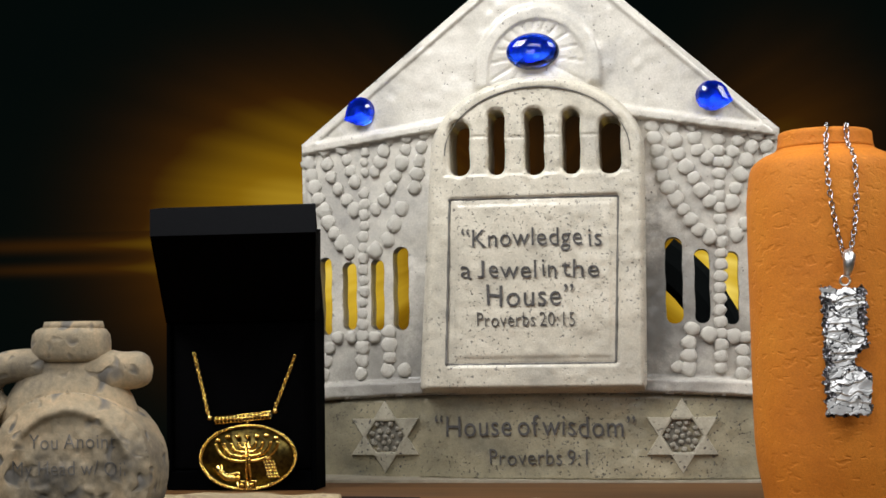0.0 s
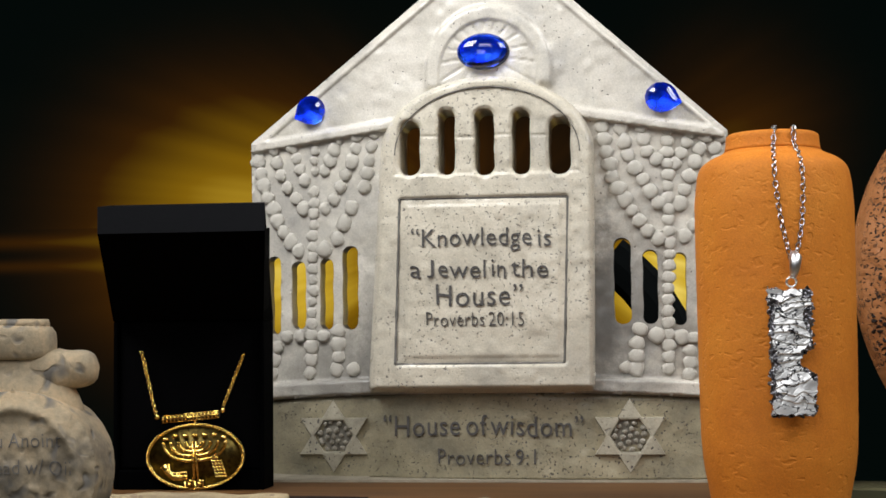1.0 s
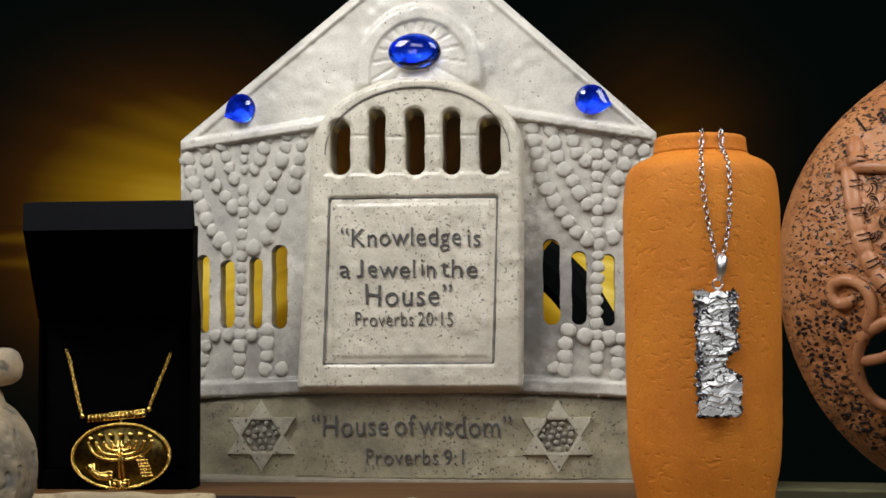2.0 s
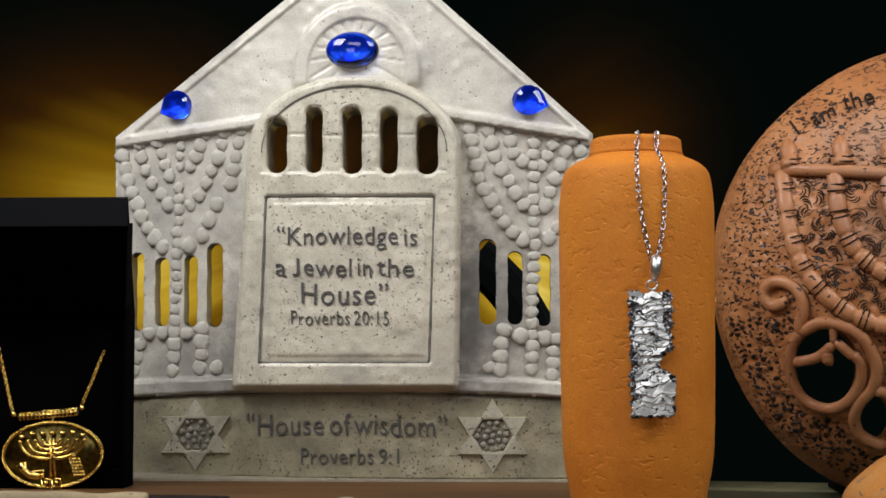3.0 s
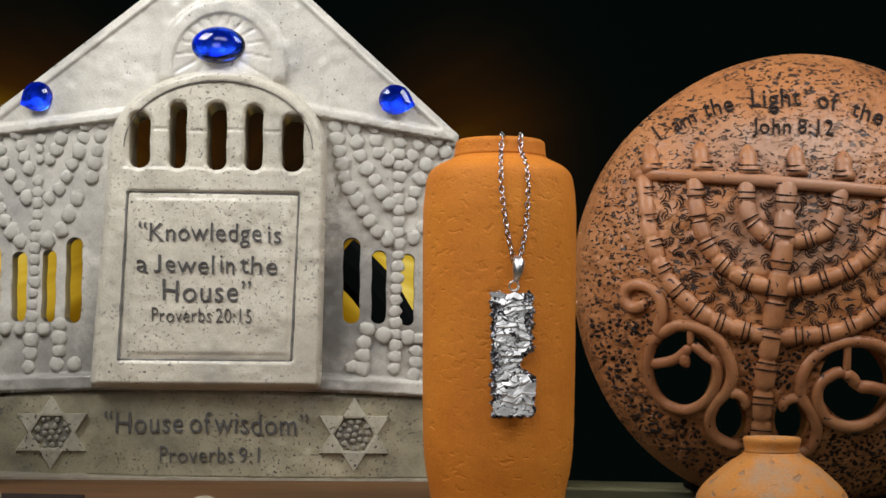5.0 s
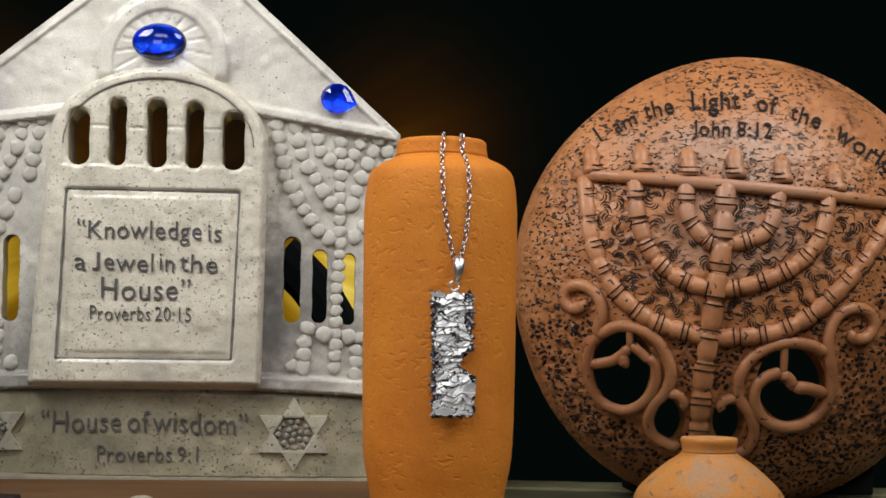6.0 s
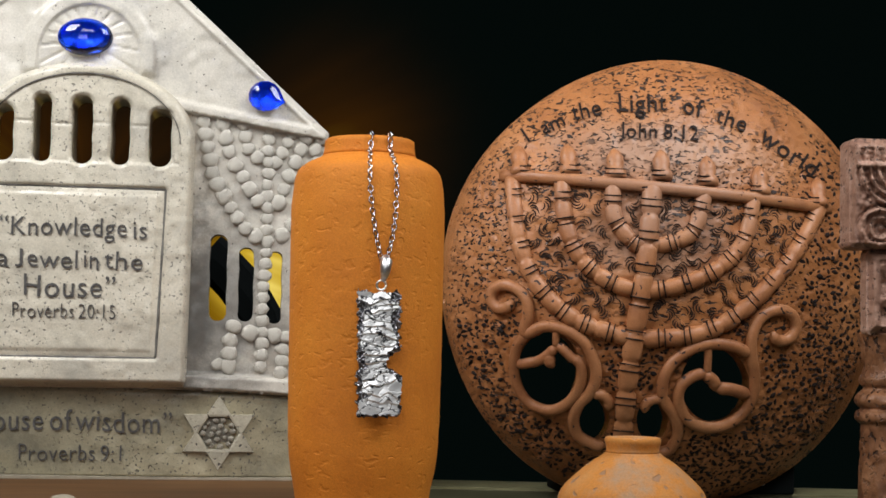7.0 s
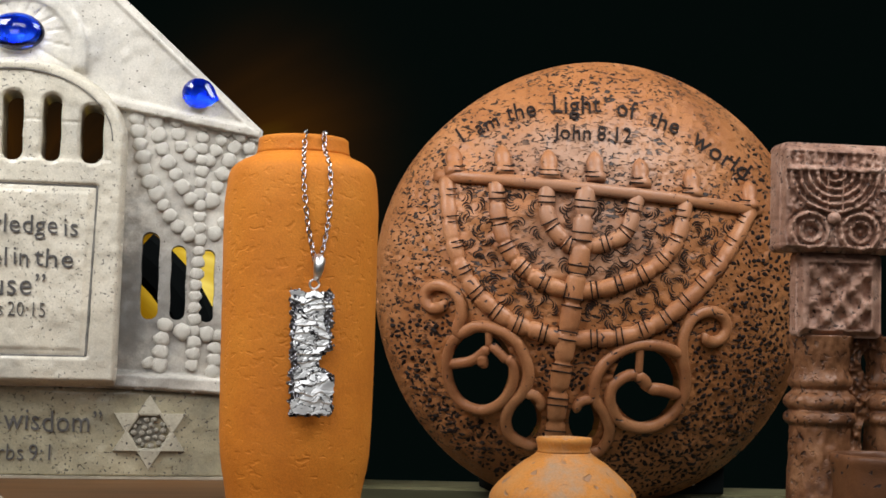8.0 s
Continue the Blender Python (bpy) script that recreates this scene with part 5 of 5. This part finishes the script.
def flask_at(u, v, h=0.0):
    return Vector((u * (FY - h) - 0.001, FY - h, EYE.z + v * (FY - h)))


def flask_point(x, z, h):
    y = FY - h
    return (FU + x) * y - 0.001, y, np.maximum(EYE.z + (FV + z) * y, BOARD + 0.0002)


def flask_body_height(x, z):
    r = np.hypot(x, z)
    h = 0.010 * np.sqrt(np.clip(1 - (r / 0.062) ** 2, 0, 1)) + 0.0006 * value_noise(x, z, 0.014, 51) + 0.0004 * value_noise(x, z, 0.005, 52)
    h = h + 0.0016 * np.exp(-((r - 0.0445) / 0.0042) ** 2) - 0.0004 * (1 - step_up(r, 0.0385, 0.0425))
    return h


body = part("body", relief(-0.070, 0.070, -0.070, 0.070, 0.0011, lambda x, z: np.hypot(x, z * 1.02) - 0.0580 - 0.001 * np.sin(3 * np.arctan2(z, x)), flask_body_height, flask_point, -0.012), FLASK, flask, "round body with a raised ring")
part("neck", sweep([flask_at(-0.4225, v, -0.006) for v in (-0.052, -0.040, -0.030, -0.020, -0.012, -0.006)], [0.0205, 0.0205, 0.0188, 0.0160, 0.0128, 0.0114], 28, 0.50), FLASK, flask)
part("collar", sweep([flask_at(-0.4217, v, -0.006) for v in (-0.0065, -0.0045, -0.0005, 0.006, 0.0115, 0.0150, 0.0165)], [0.0098, 0.0112, 0.0118, 0.0118, 0.0115, 0.0104, 0.0088], 32, 0.7), FLASK, flask, "thick rounded collar")
part("rim", sweep([flask_at(-0.4200, v, -0.006) for v in (0.0150, 0.0175, 0.0205)], [0.0090, 0.0090, 0.0086], 32, 0.7), FLASK, flask, "thin flat rim")
part("lug", sweep([flask_at(u, v, -0.006) for u, v in curve_through([(-0.412, -0.0170), (-0.398, -0.0150), (-0.384, -0.0135), (-0.374, -0.0125), (-0.3645, -0.0115)], 20)],
                  [0.0064] * 10 + [0.0060, 0.0057, 0.0055, 0.0054, 0.0054, 0.0053, 0.0051, 0.0047, 0.0038, 0.0012], 20, 0.9), FLASK, flask, "stubby rounded lug")
part("lug", sweep([flask_at(u, v, -0.004) for u, v in curve_through([(-0.438, -0.010), (-0.455, -0.0085), (-0.474, -0.012), (-0.483, -0.022), (-0.480, -0.034), (-0.470, -0.043)], 26)], 0.0047, 14, 1.0), FLASK, flask, "stubby loop lug")
for text, u0, u1, v, cap in (("You Anoint", -0.4520, -0.3905, -0.0655, 0.0100), ("My Head w/ Oil", -0.4640, -0.3835, -0.0835, 0.0100)):
    s, f = lettering(text, u1 - u0, cap, 0.0005, -0.008)
    fx, fz = u0 - FU + s[:, 0], v - FV + s[:, 1]
    X, Y, Z = flask_point(fx, fz, flask_body_height(fx, fz) + s[:, 2])
    for shape in letters(np.stack([X, Y, Z], 1), f):
        part("worn_letter", shape, FLASK_INK, body, "worn dark letter", smooth=False)

# ---- the parchment and small pieces at the front of the board ----
SY = 0.585
scroll = thing("parchment_scroll", (-0.17, SY, BOARD), "rolled cream parchment lying on the board", "scroll")
part("roll", sweep([(x, SY + 0.002 * math.sin(x * 60), BOARD + 0.0034 + 0.00025 * math.sin(x * 130)) for x in np.linspace(-0.245, -0.138, 30)], [0.0031 + 0.0003 * math.sin(k) for k in range(30)], 16), PAPER, scroll)
part("binding", sweep([(x, SY + 0.004, BOARD + 0.0028 - 0.016 * max(0, x + 0.128)) for x in np.linspace(-0.139, -0.108, 12)], 0.0024, 12), GROOVE, scroll, "dark brown end")
single("pale_pebble", ellipsoid((-0.063, 0.585, BOARD + 0.0026), 0.0052, 0.006, 0.0025, 16, 8), PALE, "small pale pebble on the wooden board", "pebble", smooth=True, at=(-0.063, 0.585, BOARD))
